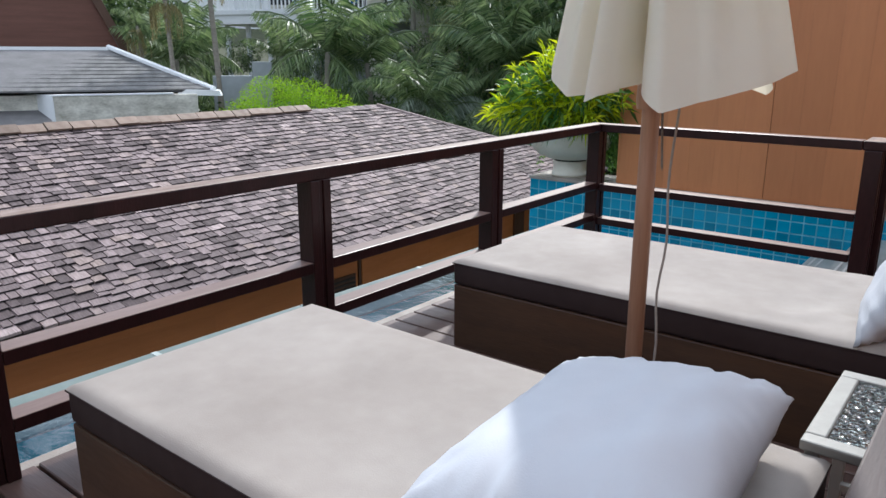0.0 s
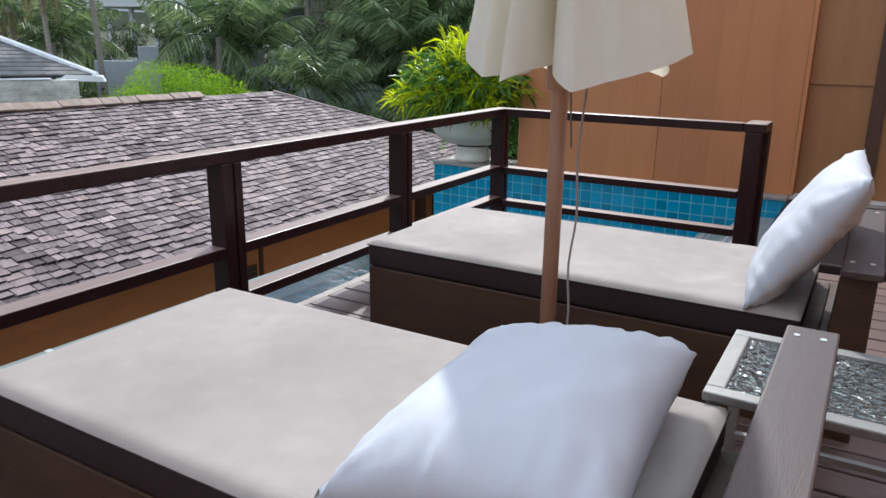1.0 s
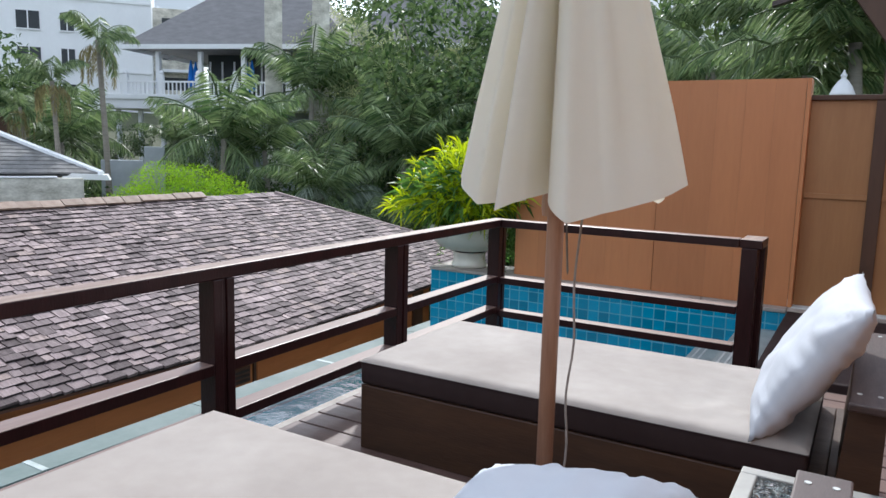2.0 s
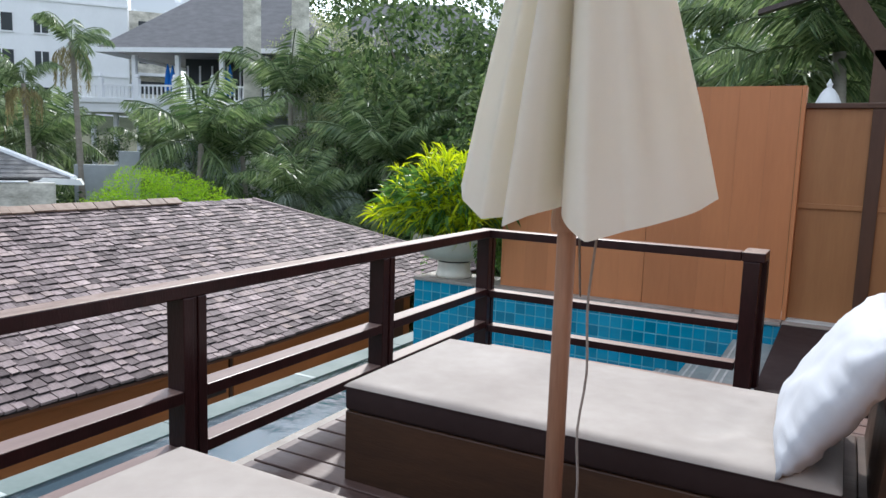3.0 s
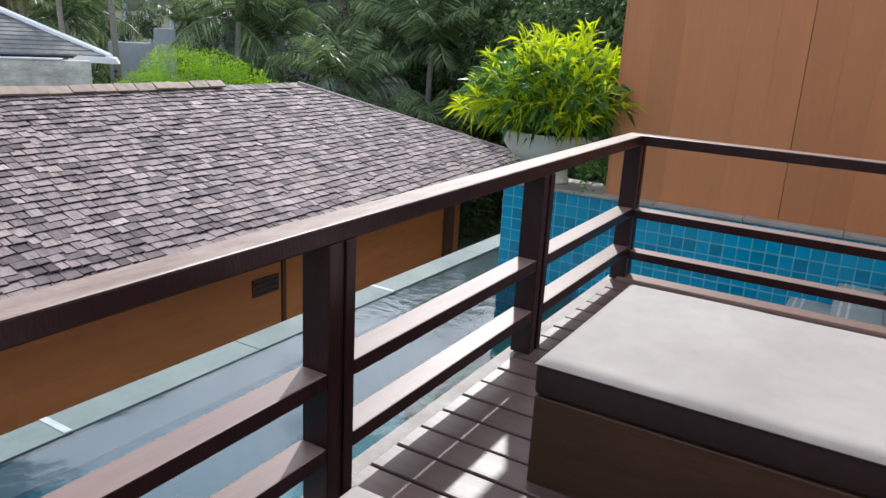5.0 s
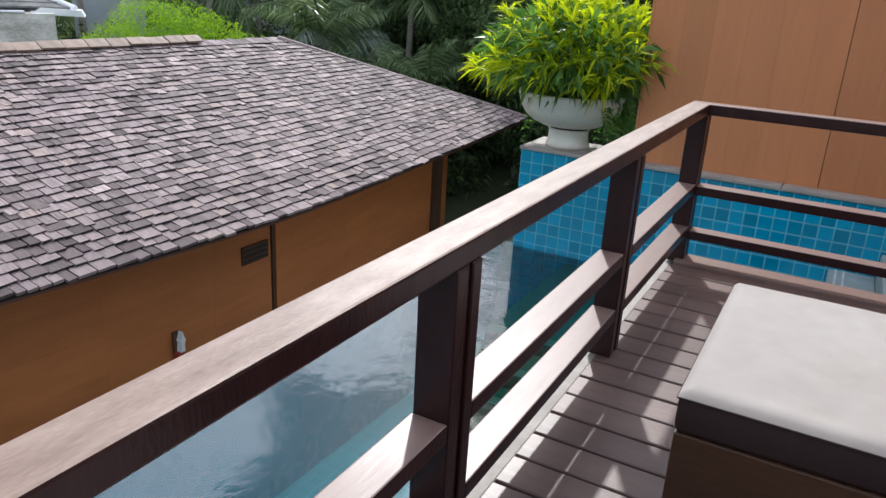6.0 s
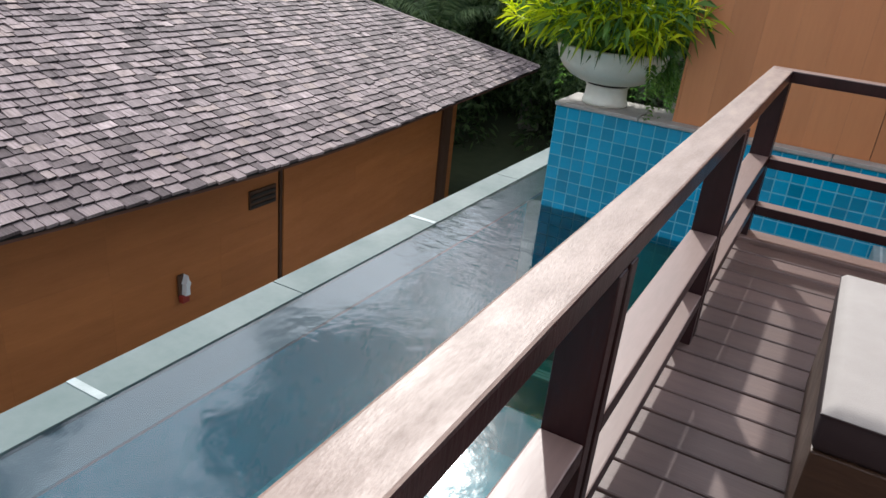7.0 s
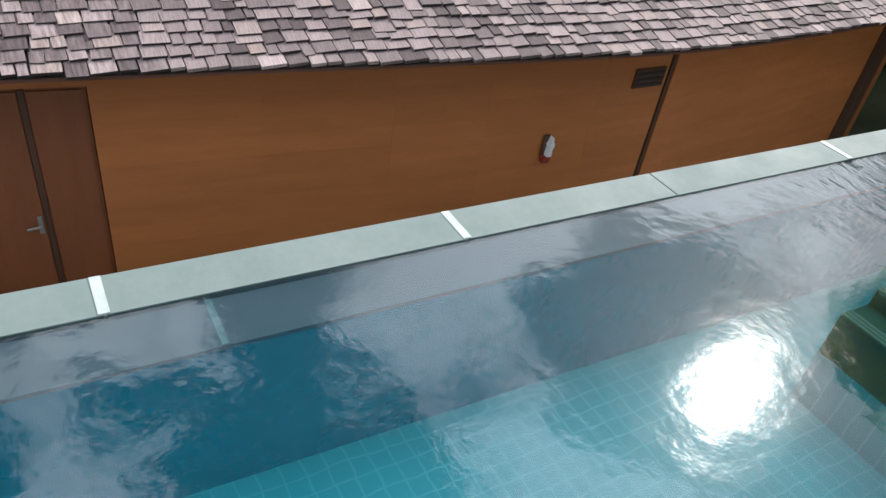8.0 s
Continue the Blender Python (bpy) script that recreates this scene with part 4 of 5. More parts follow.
# ---- urn with plants ----
def build_urn(x, y, z):
    urn = holder("plant_urn", (x, y, z), label="cream footed stone urn on the pool wall", category="planter")
    part("foot", lathe([(0.215, 0.0), (0.225, 0.02), (0.215, 0.05), (0.205, 0.065), (0.20, 0.165), (0.212, 0.18), (0.19, 0.186), (0.19, 0.205)], 36), M_URN, urn, smooth=True)
    part("bowl", lathe([(0.20, 0.205), (0.29, 0.222), (0.385, 0.265), (0.46, 0.33), (0.51, 0.41), (0.532, 0.50), (0.545, 0.525), (0.538, 0.548), (0.49, 0.545), (0.43, 0.47), (0.05, 0.46)], 44), M_URN, urn, smooth=True)
    part("joint", lathe([(0.196, 0.188), (0.196, 0.206)], 32), M_SOIL, urn, "dark joint between bowl and foot")
    part("soil", lathe([(0.44, 0.44), (0.45, 0.50), (0.22, 0.53), (0.01, 0.54)], 24), M_SOIL, urn)
    rng = np.random.default_rng(5)
    plant = holder("potted_bamboo", (x, y, z + 0.5), label="bushy yellow-green bamboo palm with dark ferns in the urn", category="plant")
    # canes fan out, each with narrow blades
    base, way, length, width = [], [], [], []
    canes = []
    for k in range(260):
        a, lean = rng.uniform(0, 2 * math.pi), rng.uniform(0.05, 1.2)
        h = rng.uniform(0.72, 1.1) * (1 - 0.08 * lean)
        p0 = np.array([0.22 * math.cos(a) * rng.uniform(0, 1), 0.22 * math.sin(a) * rng.uniform(0, 1), 0.0])
        d = np.array([math.cos(a) * math.sin(lean), math.sin(a) * math.sin(lean), math.cos(lean)])
        canes.append((p0, d, h))
        for q in range(24):
            s = rng.uniform(0.45, 1.0) ** 0.8
            p = p0 + d * h * s - np.array([0, 0, 0.10]) * (s * math.sin(lean)) ** 2 * h
            w = d * 0.7 + rng.normal(size=3) * 0.55 + np.array([0, 0, 0.15])
            base.append(p); way.append(w); length.append(rng.uniform(0.15, 0.30)); width.append(rng.uniform(0.018, 0.036))
    part("bright_leaves", leaves("bright_leaves", base, way, length, width, rng, 0.3), L_BAMBOO, plant, "narrow yellow-green blades")
    for p0, d, h in canes[:26]:
        pts = [p0 + d * h * s - np.array([0, 0, 0.16]) * (s * math.hypot(d[0], d[1])) ** 2 * h for s in (0, 0.35, 0.7, 1.0)]
        part("cane", tube([tuple(p) for p in pts], (0.008, 0.007, 0.005, 0.003), 5), L_FERN, plant)
    base, way, length, width = [], [], [], []
    for k in range(72):
        # fern fronds hang over the rim, more on the side of the wall
        a = rng.normal(0.3, 0.5) if rng.uniform() < 0.85 else rng.uniform(0.5, 2.8)
        L = rng.uniform(0.45, 0.95)
        reach = rng.uniform(0.5, 0.75)
        for s in np.linspace(0.12, 1, 22):
            r = 0.30 + reach * L * s * (1 - 0.25 * s)
            zz = 0.10 + 0.42 * L * s - 1.15 * L * s * s * rng.uniform(0.95, 1.05)
            p = np.array([r * math.cos(a), r * math.sin(a), zz])
            for sg in (-1, 1):
                w = np.array([-math.sin(a) * sg, math.cos(a) * sg, -0.25]) + 0.35 * np.array([math.cos(a), math.sin(a), -0.4])
                base.append(p); way.append(w); length.append(0.10 * (1 - 0.75 * s) + 0.025); width.append(0.022)
    part("fern_fronds", leaves("fern_fronds", base, way, length, width, rng, 0.2), L_FERN, plant, "dark green hanging fern fronds")
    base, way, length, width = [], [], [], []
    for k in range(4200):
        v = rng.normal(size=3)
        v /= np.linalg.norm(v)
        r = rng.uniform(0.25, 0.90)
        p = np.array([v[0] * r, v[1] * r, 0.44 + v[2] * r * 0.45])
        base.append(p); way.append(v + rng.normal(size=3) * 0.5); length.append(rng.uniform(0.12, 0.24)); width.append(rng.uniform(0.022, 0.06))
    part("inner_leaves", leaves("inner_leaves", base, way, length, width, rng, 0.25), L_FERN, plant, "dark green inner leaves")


build_urn(-1.66, 2.66, 0.026)


# ---- trees ----
def far(az, d, z=None):
    """A place at a bearing (degrees from +y towards -x) and distance from the deck."""
    x, y = 2.3 - d * math.sin(radians(az)), -5.1 + d * math.cos(radians(az))
    return (x, y, ground_height(x, y) - 0.1 if z is None else z)


def palm(height, fronds, reach, leaf, seed, label, lean=0.06, trunk=0.14, hang=0.55, leaflet=0.58, skirt=0, rise=0.4):
    rng = np.random.default_rng(seed)
    tree = holder("palm_tree", label=label, category="palm tree", group="palms behind the house")
    lx, ly = rng.uniform(-lean, lean, 2)
    pts = [(lx * height * s * s, ly * height * s * s, height * s) for s in np.linspace(0, 1, 9)]
    part("trunk", tube(pts, [trunk * (1.25 - 0.5 * s) for s in np.linspace(0, 1, 9)], 9), M_BARK, tree, "slender grey ringed trunk", smooth=True)
    top = np.array(pts[-1])
    base, way, length, width, across = [], [], [], [], []
    for k in range(fronds):
        a = 2 * math.pi * k / fronds * 2.618 + rng.uniform(-0.3, 0.3)
        up = rng.uniform(rise, 1.5) if k % 5 else rng.uniform(-0.5, 0.3)
        R = reach * rng.uniform(0.8, 1.1)
        out = np.array([math.cos(a), math.sin(a), 0])
        sidev = np.array([-math.sin(a), math.cos(a), 0])
        prev = None
        spine = []
        for s in np.linspace(0, 1, 37):
            ang = up - (0.45 + 0.8 * hang) * s ** 1.7 * 1.7
            if prev is None:
                prev = top.copy()
            else:
                prev = prev + (out * math.cos(ang) + np.array([0, 0, math.sin(ang)])) * R / 36
            spine.append(prev.copy())
            if s < 0.12:
                continue
            env = math.sin(math.pi * min(1, 0.12 + 0.88 * s)) ** 0.6
            for sg in (-1, 1):
                w = sidev * sg * 0.62 + out * 0.5 * math.cos(ang) + np.array([0, 0, -0.48 - 0.3 * hang + 0.5 * math.sin(ang)]) + rng.normal(size=3) * 0.05
                base.append(prev.copy()); way.append(w)
                across.append(out * math.cos(ang) + np.array([0, 0, math.sin(ang)]) + rng.normal(size=3) * 0.34)
                length.append(leaflet * reach * 0.42 * (0.35 + env) * rng.uniform(0.85, 1.1)); width.append(0.026 * reach)
        part("frond_stem", tube([tuple(p) for p in spine[::6]], 0.009 * reach, 4), L_STEM, tree)
    part("crown", leaves("crown", base, way, length, width, rng, 0.12, across), leaf, tree, "arching feathery fronds")
    if skirt:
        # dry fronds that hang down round the trunk
        base, way, length, width = [], [], [], []
        for k in range(skirt):
            a, L = rng.uniform(0, 2 * math.pi), reach * rng.uniform(0.5, 0.95)
            out = np.array([math.cos(a), math.sin(a), 0])
            for s in np.linspace(0.1, 1, 26):
                p = top + out * (0.12 + 0.30 * reach * math.sin(math.pi * min(s, 0.6))) + np.array([0, 0, -L * s])
                for sg in (-1, 1):
                    base.append(p); way.append(np.array([-math.sin(a) * sg, math.cos(a) * sg, -1.6]) + rng.normal(size=3) * 0.2)
                    length.append(0.22 * reach * (1.1 - 0.6 * s)); width.append(0.02 * reach)
        part("dry_fronds", leaves("dry_fronds", base, way, length, width, rng, 0.1), L_DEADPALM, tree, "brown dry fronds hanging below the crown")
    return tree


def broad_tree(height, spread, count, leaf, seed, label, size=0.22, low=0.35):
    rng = np.random.default_rng(seed)
    tree = holder("tree", label=label, category="tree", group="trees behind the house")
    part("trunk", tube([(0, 0, 0), (0.1, 0.05, height * 0.3), (0.0, 0.15, height * 0.62)], (0.2, 0.15, 0.08), 8), M_BARK, tree, smooth=True)
    clumps = []
    for k in range(16):
        a = rng.uniform(0, 2 * math.pi)
        r = spread * math.sqrt(rng.uniform(0.02, 1))
        z = height * (low + (1 - low) * rng.uniform(0, 1) ** 0.8) * (1 - 0.25 * (r / spread) ** 2)
        c = np.array([r * math.cos(a), r * math.sin(a), z])
        clumps.append((c, spread * rng.uniform(0.25, 0.48)))
        if k < 9:
            part("limb", tube([(0, 0.08, height * 0.28 + 0.02 * k), tuple(c * np.array([0.5, 0.5, 0.75])), tuple(c)], (0.08, 0.05, 0.02), 6), M_BARK, tree)
    base, way, length, width = [], [], [], []
    for q in range(count):
        c, r = clumps[rng.integers(len(clumps))]
        v = rng.normal(size=3)
        v /= np.linalg.norm(v)
        p = c + v * r * rng.uniform(0.35, 1.05) ** 0.6 * np.array([1, 1, 0.8])
        base.append(p); way.append(v * 0.6 + rng.normal(size=3) * 0.7 + np.array([0, 0, -0.25]))
        length.append(size * rng.uniform(0.7, 1.4)); width.append(size * rng.uniform(0.35, 0.6))
    part("crown", leaves("crown", base, way, length, width, rng, 0.2), leaf, tree, "uneven leafy crown")
    return tree


def plant_at(tree, az, d, turn=0.0, scale=1.0, sink=0.0, first=False):
    x, y, z = far(az, d)
    m = Matrix.Translation((x, y, z - sink)) @ pose(0, 0, 0, 0, 0, turn) @ Matrix.Scale(scale, 4)
    if first:
        tree.matrix_basis = m
        return tree
    made = copy_thing(tree, Matrix.Identity(4))
    made.matrix_basis = m
    return made


def build_trees():
    slim = palm(11.0, 13, 2.0, L_PALM, 11, "slim betel palm with short drooping crown", hang=0.55, trunk=0.13, skirt=12)
    coco = palm(6.4, 17, 3.5, L_PALM, 12, "coconut palm with long arching fronds", hang=0.16, rise=0.65)
    pale = palm(4.2, 14, 2.6, L_PALMPALE, 13, "low silvery fan of palm fronds", hang=0.6)
    plant_at(slim, 54.9, 34, 0, 1.0, first=True)
    plant_at(slim, 58.0, 33, 120, 0.84)
    plant_at(slim, 59.8, 36, 40, 0.7)
    plant_at(coco, 47.2, 33.5, 0, 1.12, first=True)
    for az, d, turn, s in ((43.5, 35, 70, 1.0), (39.0, 31, 130, 0.85), (33.4, 33, 200, 1.05), (29.8, 35, 260, 1.15), (26.5, 33, 300, 1.0),
                           (40.4, 42, 20, 1.3), (56.8, 40, 100, 0.9), (60.6, 44, 30, 0.95), (50.5, 44, 240, 0.72), (23.0, 35, 30, 1.1), (58.0, 37, 15, 0.95),
                           (36.2, 29, 110, 0.62), (32.0, 29, 10, 0.66), (34.8, 37, 290, 1.15),
                           (20.0, 34, 80, 1.2), (25.0, 31, 150, 0.75)):
        plant_at(coco, az, d, turn, s)
    plant_at(pale, 39.3, 31.0, 0, 1.15, first=True)
    for az, d, turn, s in ((41.5, 30, 90, 0.85), (33.6, 28, 200, 0.85), (48.5, 36, 40, 1.0), (45.5, 33, 140, 0.9)):
        plant_at(pale, az, d, turn, s)
    airy = broad_tree(10.0, 3.6, 9000, L_TREELIGHT, 21, "airy light-leaved tree among palms", 0.14)
    dark = broad_tree(8.5, 3.4, 7000, L_TREE, 22, "dense dark green tree behind the house", 0.24, 0.12)
    plant_at(airy, 35.0, 41, 0, 1.0, first=True)
    for az, d, turn, s in ((37.0, 50, 140, 1.25), (33.0, 39, 60, 0.95), (31.0, 43, 90, 1.0), (38.5, 46, 30, 0.85), (27.5, 42, 200, 1.1)):
        plant_at(airy, az, d, turn, s)
    plant_at(dark, 24.0, 38, 0, 1.35, first=True)
    for az, d, turn, s in ((29.5, 40, 15, 1.75), (33.0, 46, 170, 1.5), (40.6, 68, 200, 1.9), (36.5, 66, 80, 2.1), (20.5, 35, 70, 1.5), (27.5, 36, 130, 1.0), (31.5, 37, 260, 0.9), (17.0, 32, 300, 1.45), (12.0, 31, 210, 1.5), (35.5, 39, 50, 0.95),
                           (40.0, 41, 180, 0.75), (66.5, 44, 10, 1.35), (70.0, 52, 75, 0.8), (26.5, 43, 60, 1.55), (68.5, 49, 120, 1.4), (61.5, 31, 190, 0.5), (50.0, 43, 95, 0.5), (24.0, 31, 20, 0.95),
                           (6.5, 27, 140, 1.7), (1.0, 26, 230, 1.7), (-4.0, 26, 10, 1.7), (29.0, 33, 310, 0.75),
                           (21.0, 30, 60, 0.95), (47.5, 50, 77, 0.6), (54.5, 50, 33, 0.6), (15.0, 28, 33, 1.4)):
        plant_at(dark, az, d, turn, s)
    fine = broad_tree(8.8, 3.2, 14000, L_TREE, 23, "dense small-leaved tree beyond the screen wall", 0.13, 0.2)
    tall = palm(9.6, 16, 2.4, L_PALM, 14, "tall palm rising beyond the screen wall", hang=0.4, trunk=0.15)
    plant_at(tall, 4.8, 16, 0, 1.0, first=True)
    for az, d, turn, s in ((10.5, 19, 100, 1.05), (-1.0, 15.5, 200, 1.05), (8.0, 23, 30, 1.25), (1.5, 21, 300, 1.2), (15.0, 24, 80, 1.2), (-5.0, 18, 45, 1.1)):
        plant_at(tall, az, d, turn, s)
    plant_at(fine, 2.5, 22, 0, 1.25, first=True)
    for az, d, turn, s in ((8.5, 25, 99, 1.4), (-2.5, 22, 120, 1.2), (-6.5, 22, 200, 1.3), (13.0, 26, 310, 1.3), (5.5, 27, 15, 1.5), (17.0, 27, 145, 1.3), (0.0, 27, 250, 1.5), (20.5, 30, 45, 1.3), (24.5, 31, 160, 1.1)):
        plant_at(fine, az, d, turn, s)
    # rounded bright bush behind the ridge
    rng = np.random.default_rng(31)
    bush = holder("bush", far(50.0, 29.0, -3.95), label="bright green feathery bush behind the shingle roof", category="bush")
    base, way, length, width = [], [], [], []
    for k in range(15000):
        c = np.array([(-1.7, 0.2, 2.9), (-0.6, 0, 3.7), (0.5, 0.1, 3.6), (1.5, -0.2, 3.2), (2.3, 0.3, 2.6), (0.2, -0.6, 2.4)][rng.integers(6)])
        c = np.array([c[0] * math.cos(radians(48)), c[0] * math.sin(radians(48)) + c[1], c[2]])
        v = rng.normal(size=3)
        v /= np.linalg.norm(v)
        r = rng.uniform(0.3, 1.0) ** 0.5 * 1.25
        base.append(c + v * r * np.array([1, 1, 0.75])); way.append(v * 0.5 + rng.normal(size=3) * 0.5 + np.array([0, 0, 0.3]))
        length.append(rng.uniform(0.09, 0.22)); width.append(rng.uniform(0.02, 0.045))
    part("foliage", leaves("foliage", base, way, length, width, rng, 0.3), L_BUSH, bush)
    for k in range(6):
        part("stem", tube([(0.2 * k - 0.5, 0, 0), (0.6 * k - 1.5, 0.6 * k - 1.5, 3.0)], (0.06, 0.03), 6), M_BARK, bush)
    # undergrowth that fills the slope
    for seed, lo, hi, d0, d1, z0, z1, count, leaf in ((41, 19, 46, 29, 40, -6, -0.8, 36000, L_TREE), (42, 42, 70, 33, 46, -6, -0.8, 26000, L_TREE), (43, -12, 20, 21, 34, -6, 2.6, 40000, L_TREE),
                                                      (44, 18, 35, 37, 50, -2, 3.6, 34000, L_TREE)):
        rng = np.random.default_rng(seed)
        cl = []
        for k in range(170):
            az, d = rng.uniform(lo, hi), rng.uniform(d0, d1)
            x, y, g = far(az, d)
            cl.append((x, y, max(g, z0) + rng.uniform(0, 1) * max(0.6, z1 - max(g, z0)), rng.uniform(0.7, 1.7)))
        cl = np.array(cl)
        pick = rng.integers(len(cl), size=count)
        v = rng.normal(size=(count, 3))
        v /= np.linalg.norm(v, axis=1, keepdims=True)
        r = cl[pick, 3:4] * rng.uniform(0.2, 1, (count, 1)) ** 0.5
        base = cl[pick, :3] + v * r * np.array([1, 1, 0.8])
        way = v * 0.5 + rng.normal(size=(count, 3)) * 0.6 + np.array([0, 0, -0.1])
        ob = part("undergrowth", leaves("undergrowth", base, way, rng.uniform(0.2, 0.5, count), rng.uniform(0.07, 0.17, count), rng, 0.2), leaf)
        tagged(ob, "dense dark green shrubs covering the slope", "shrubs", kind="stuff")


build_trees()


# ---- buildings beyond the trees ----
def build_pavilion():
    # front left corner of the eave is known; the front runs nearer to the deck towards the other end
    turn, corner = 19.0, Vector(far(53.9, 55.0, 3.45))
    at = corner - Matrix.Rotation(radians(turn), 3, "Z") @ Vector((-7.9, -0.2, 0))
    b = holder("pavilion", tuple(at), turn, label="white open pavilion with grey hipped roof and railed terrace", category="building")
    part("terrace_slab", box(-9.2, 11, -0.8, 10, 0.0, 0.92, 0.03), M_WHITE, b, "white terrace slab edge")
    part("slab_moulding", box(-9.28, 11, -0.9, -0.82, 0.62, 0.95, 0.02), M_WHITE, b)
    part("substructure", box(-4.4, 10, 1.2, 9, -7.0, -0.02), M_GREYWALL, b, "grey-green rendered lower storey")
    for k in range(5):
        part("column", box(-5.75 + 3.15 * k, -5.45 + 3.15 * k, 0.5, 0.8, 0.95, 3.9, 0.03), M_WHITE, b)
        part("lower_column", box(-8.6 + 1.7 * k, -8.35 + 1.7 * k, 0.1, 0.35, -6.5, 0.0), M_WHITE, b)
    part("back_wall", box(-4.3, 10, 5.0, 5.2, 0.95, 4.2), M_GLASS_DARK, b, "dark glazed back wall")
    for k in range(4):
        w = part("window", box(-4.1 + 3.1 * k, -1.3 + 3.1 * k, 4.9, 4.98, 1.1, 3.7), M_GLASS_DARK, b)
        for q in range(3):
            part("frame", box(-4.1 + 3.1 * k + 0.95 * q, -3.98 + 3.1 * k + 0.95 * q, 4.8, 4.88, 1.1, 3.7), M_WHITE, w)
    roof = bmesh.new()
    e = [roof.verts.new(v) for v in ((-7.9, -0.2, 4.25), (8.5, -0.2, 4.25), (8.5, 11.5, 4.25), (-7.9, 11.5, 4.25))]
    rg = [roof.verts.new(v) for v in ((-1.6, 5.6, 9.6), (2.6, 5.6, 9.6))]
    roof.faces.new((e[0], e[1], rg[1], rg[0]))
    roof.faces.new((e[1], e[2], rg[1]))
    roof.faces.new((e[2], e[3], rg[0], rg[1]))
    roof.faces.new((e[3], e[0], rg[0]))
    roof.faces.new(e[::-1])
    part("roof", roof, M_GREYROOF, b, "grey shingled hipped roof")
    part("eave_board", box(-7.95, 8.5, -0.28, -0.18, 3.98, 4.28), M_WHITE, b, "white eave board")
    part("eave_board", box(-7.98, -7.9, -0.18, 11.5, 3.98, 4.28), M_WHITE, b, "white eave board")
    # balustrade
    part("handrail", box(-9.1, 6, -0.6, -0.48, 1.75, 1.87), M_WHITE, b)
    for k in range(6):
        nw = part("newel", box(-7.45 + 2.65 * k, -7.15 + 2.65 * k, -0.7, -0.4, 0.95, 2.25, 0.03), M_WHITE, b)
        part("finial", lathe([(0.10, 2.25), (0.16, 2.36), (0.10, 2.50), (0.02, 2.55)], 10), M_WHITE, nw).location = (-7.3 + 2.65 * k, -0.55, 0)
    for k in range(50):
        part("baluster", box(-9.0 + 0.3 * k, -8.92 + 0.3 * k, -0.58, -0.5, 0.95, 1.76), M_WHITE, b)
    for x, z in ((-5.95, 0.0), (-3.5, 0.2), (-3.15, 0.1), (0.65, 0.1), (1.0, 0.2)):
        part("folded_parasol", lathe([(0.20, 1.15 + z), (0.26, 1.6 + z), (0.14, 2.7 + z), (0.03, 3.2 + z)], 10), M_BLUE, b, "closed blue parasol").location = (x, 1.2, 0)
    # a second roof further along the slope
    h = holder("hillside_house", far(33.0, 52.0, 4.0), 26, label="grey-roofed house half hidden by trees", category="house")
    part("wall", box(-4.5, 7.5, 1.2, 8, -6.0, 4.6), M_GREYWALL, h, "shaded grey rendered wall")
    roof = bmesh.new()
    e = [roof.verts.new(v) for v in ((-5.6, 0, 4.5), (8.6, 0, 4.5), (8.6, 9.0, 4.5), (-5.6, 9.0, 4.5))]
    rg = [roof.verts.new(v) for v in ((-1.5, 4.5, 8.4), (4.5, 4.5, 8.4))]
    for q in ((e[0], e[1], rg[1], rg[0]), (e[1], e[2], rg[1]), (e[2], e[3], rg[0], rg[1]), (e[3], e[0], rg[0]), e[::-1]):
        roof.faces.new(q)
    part("roof", roof, M_GREYROOF, h, "grey shingled hipped roof")
    part("eave_board", box(-5.65, 8.65, -0.08, 0.0, 4.28, 4.54), M_WHITE, h, "white eave board")
    win = part("window", box(2.5, 4.1, 1.1, 1.19, 0.9, 3.5), M_GLASS_DARK, h)
    for x in (2.4, 3.24, 4.06):
        part("frame", box(x, x + 0.14, 1.0, 1.09, 0.8, 3.6), M_WHITE, win)


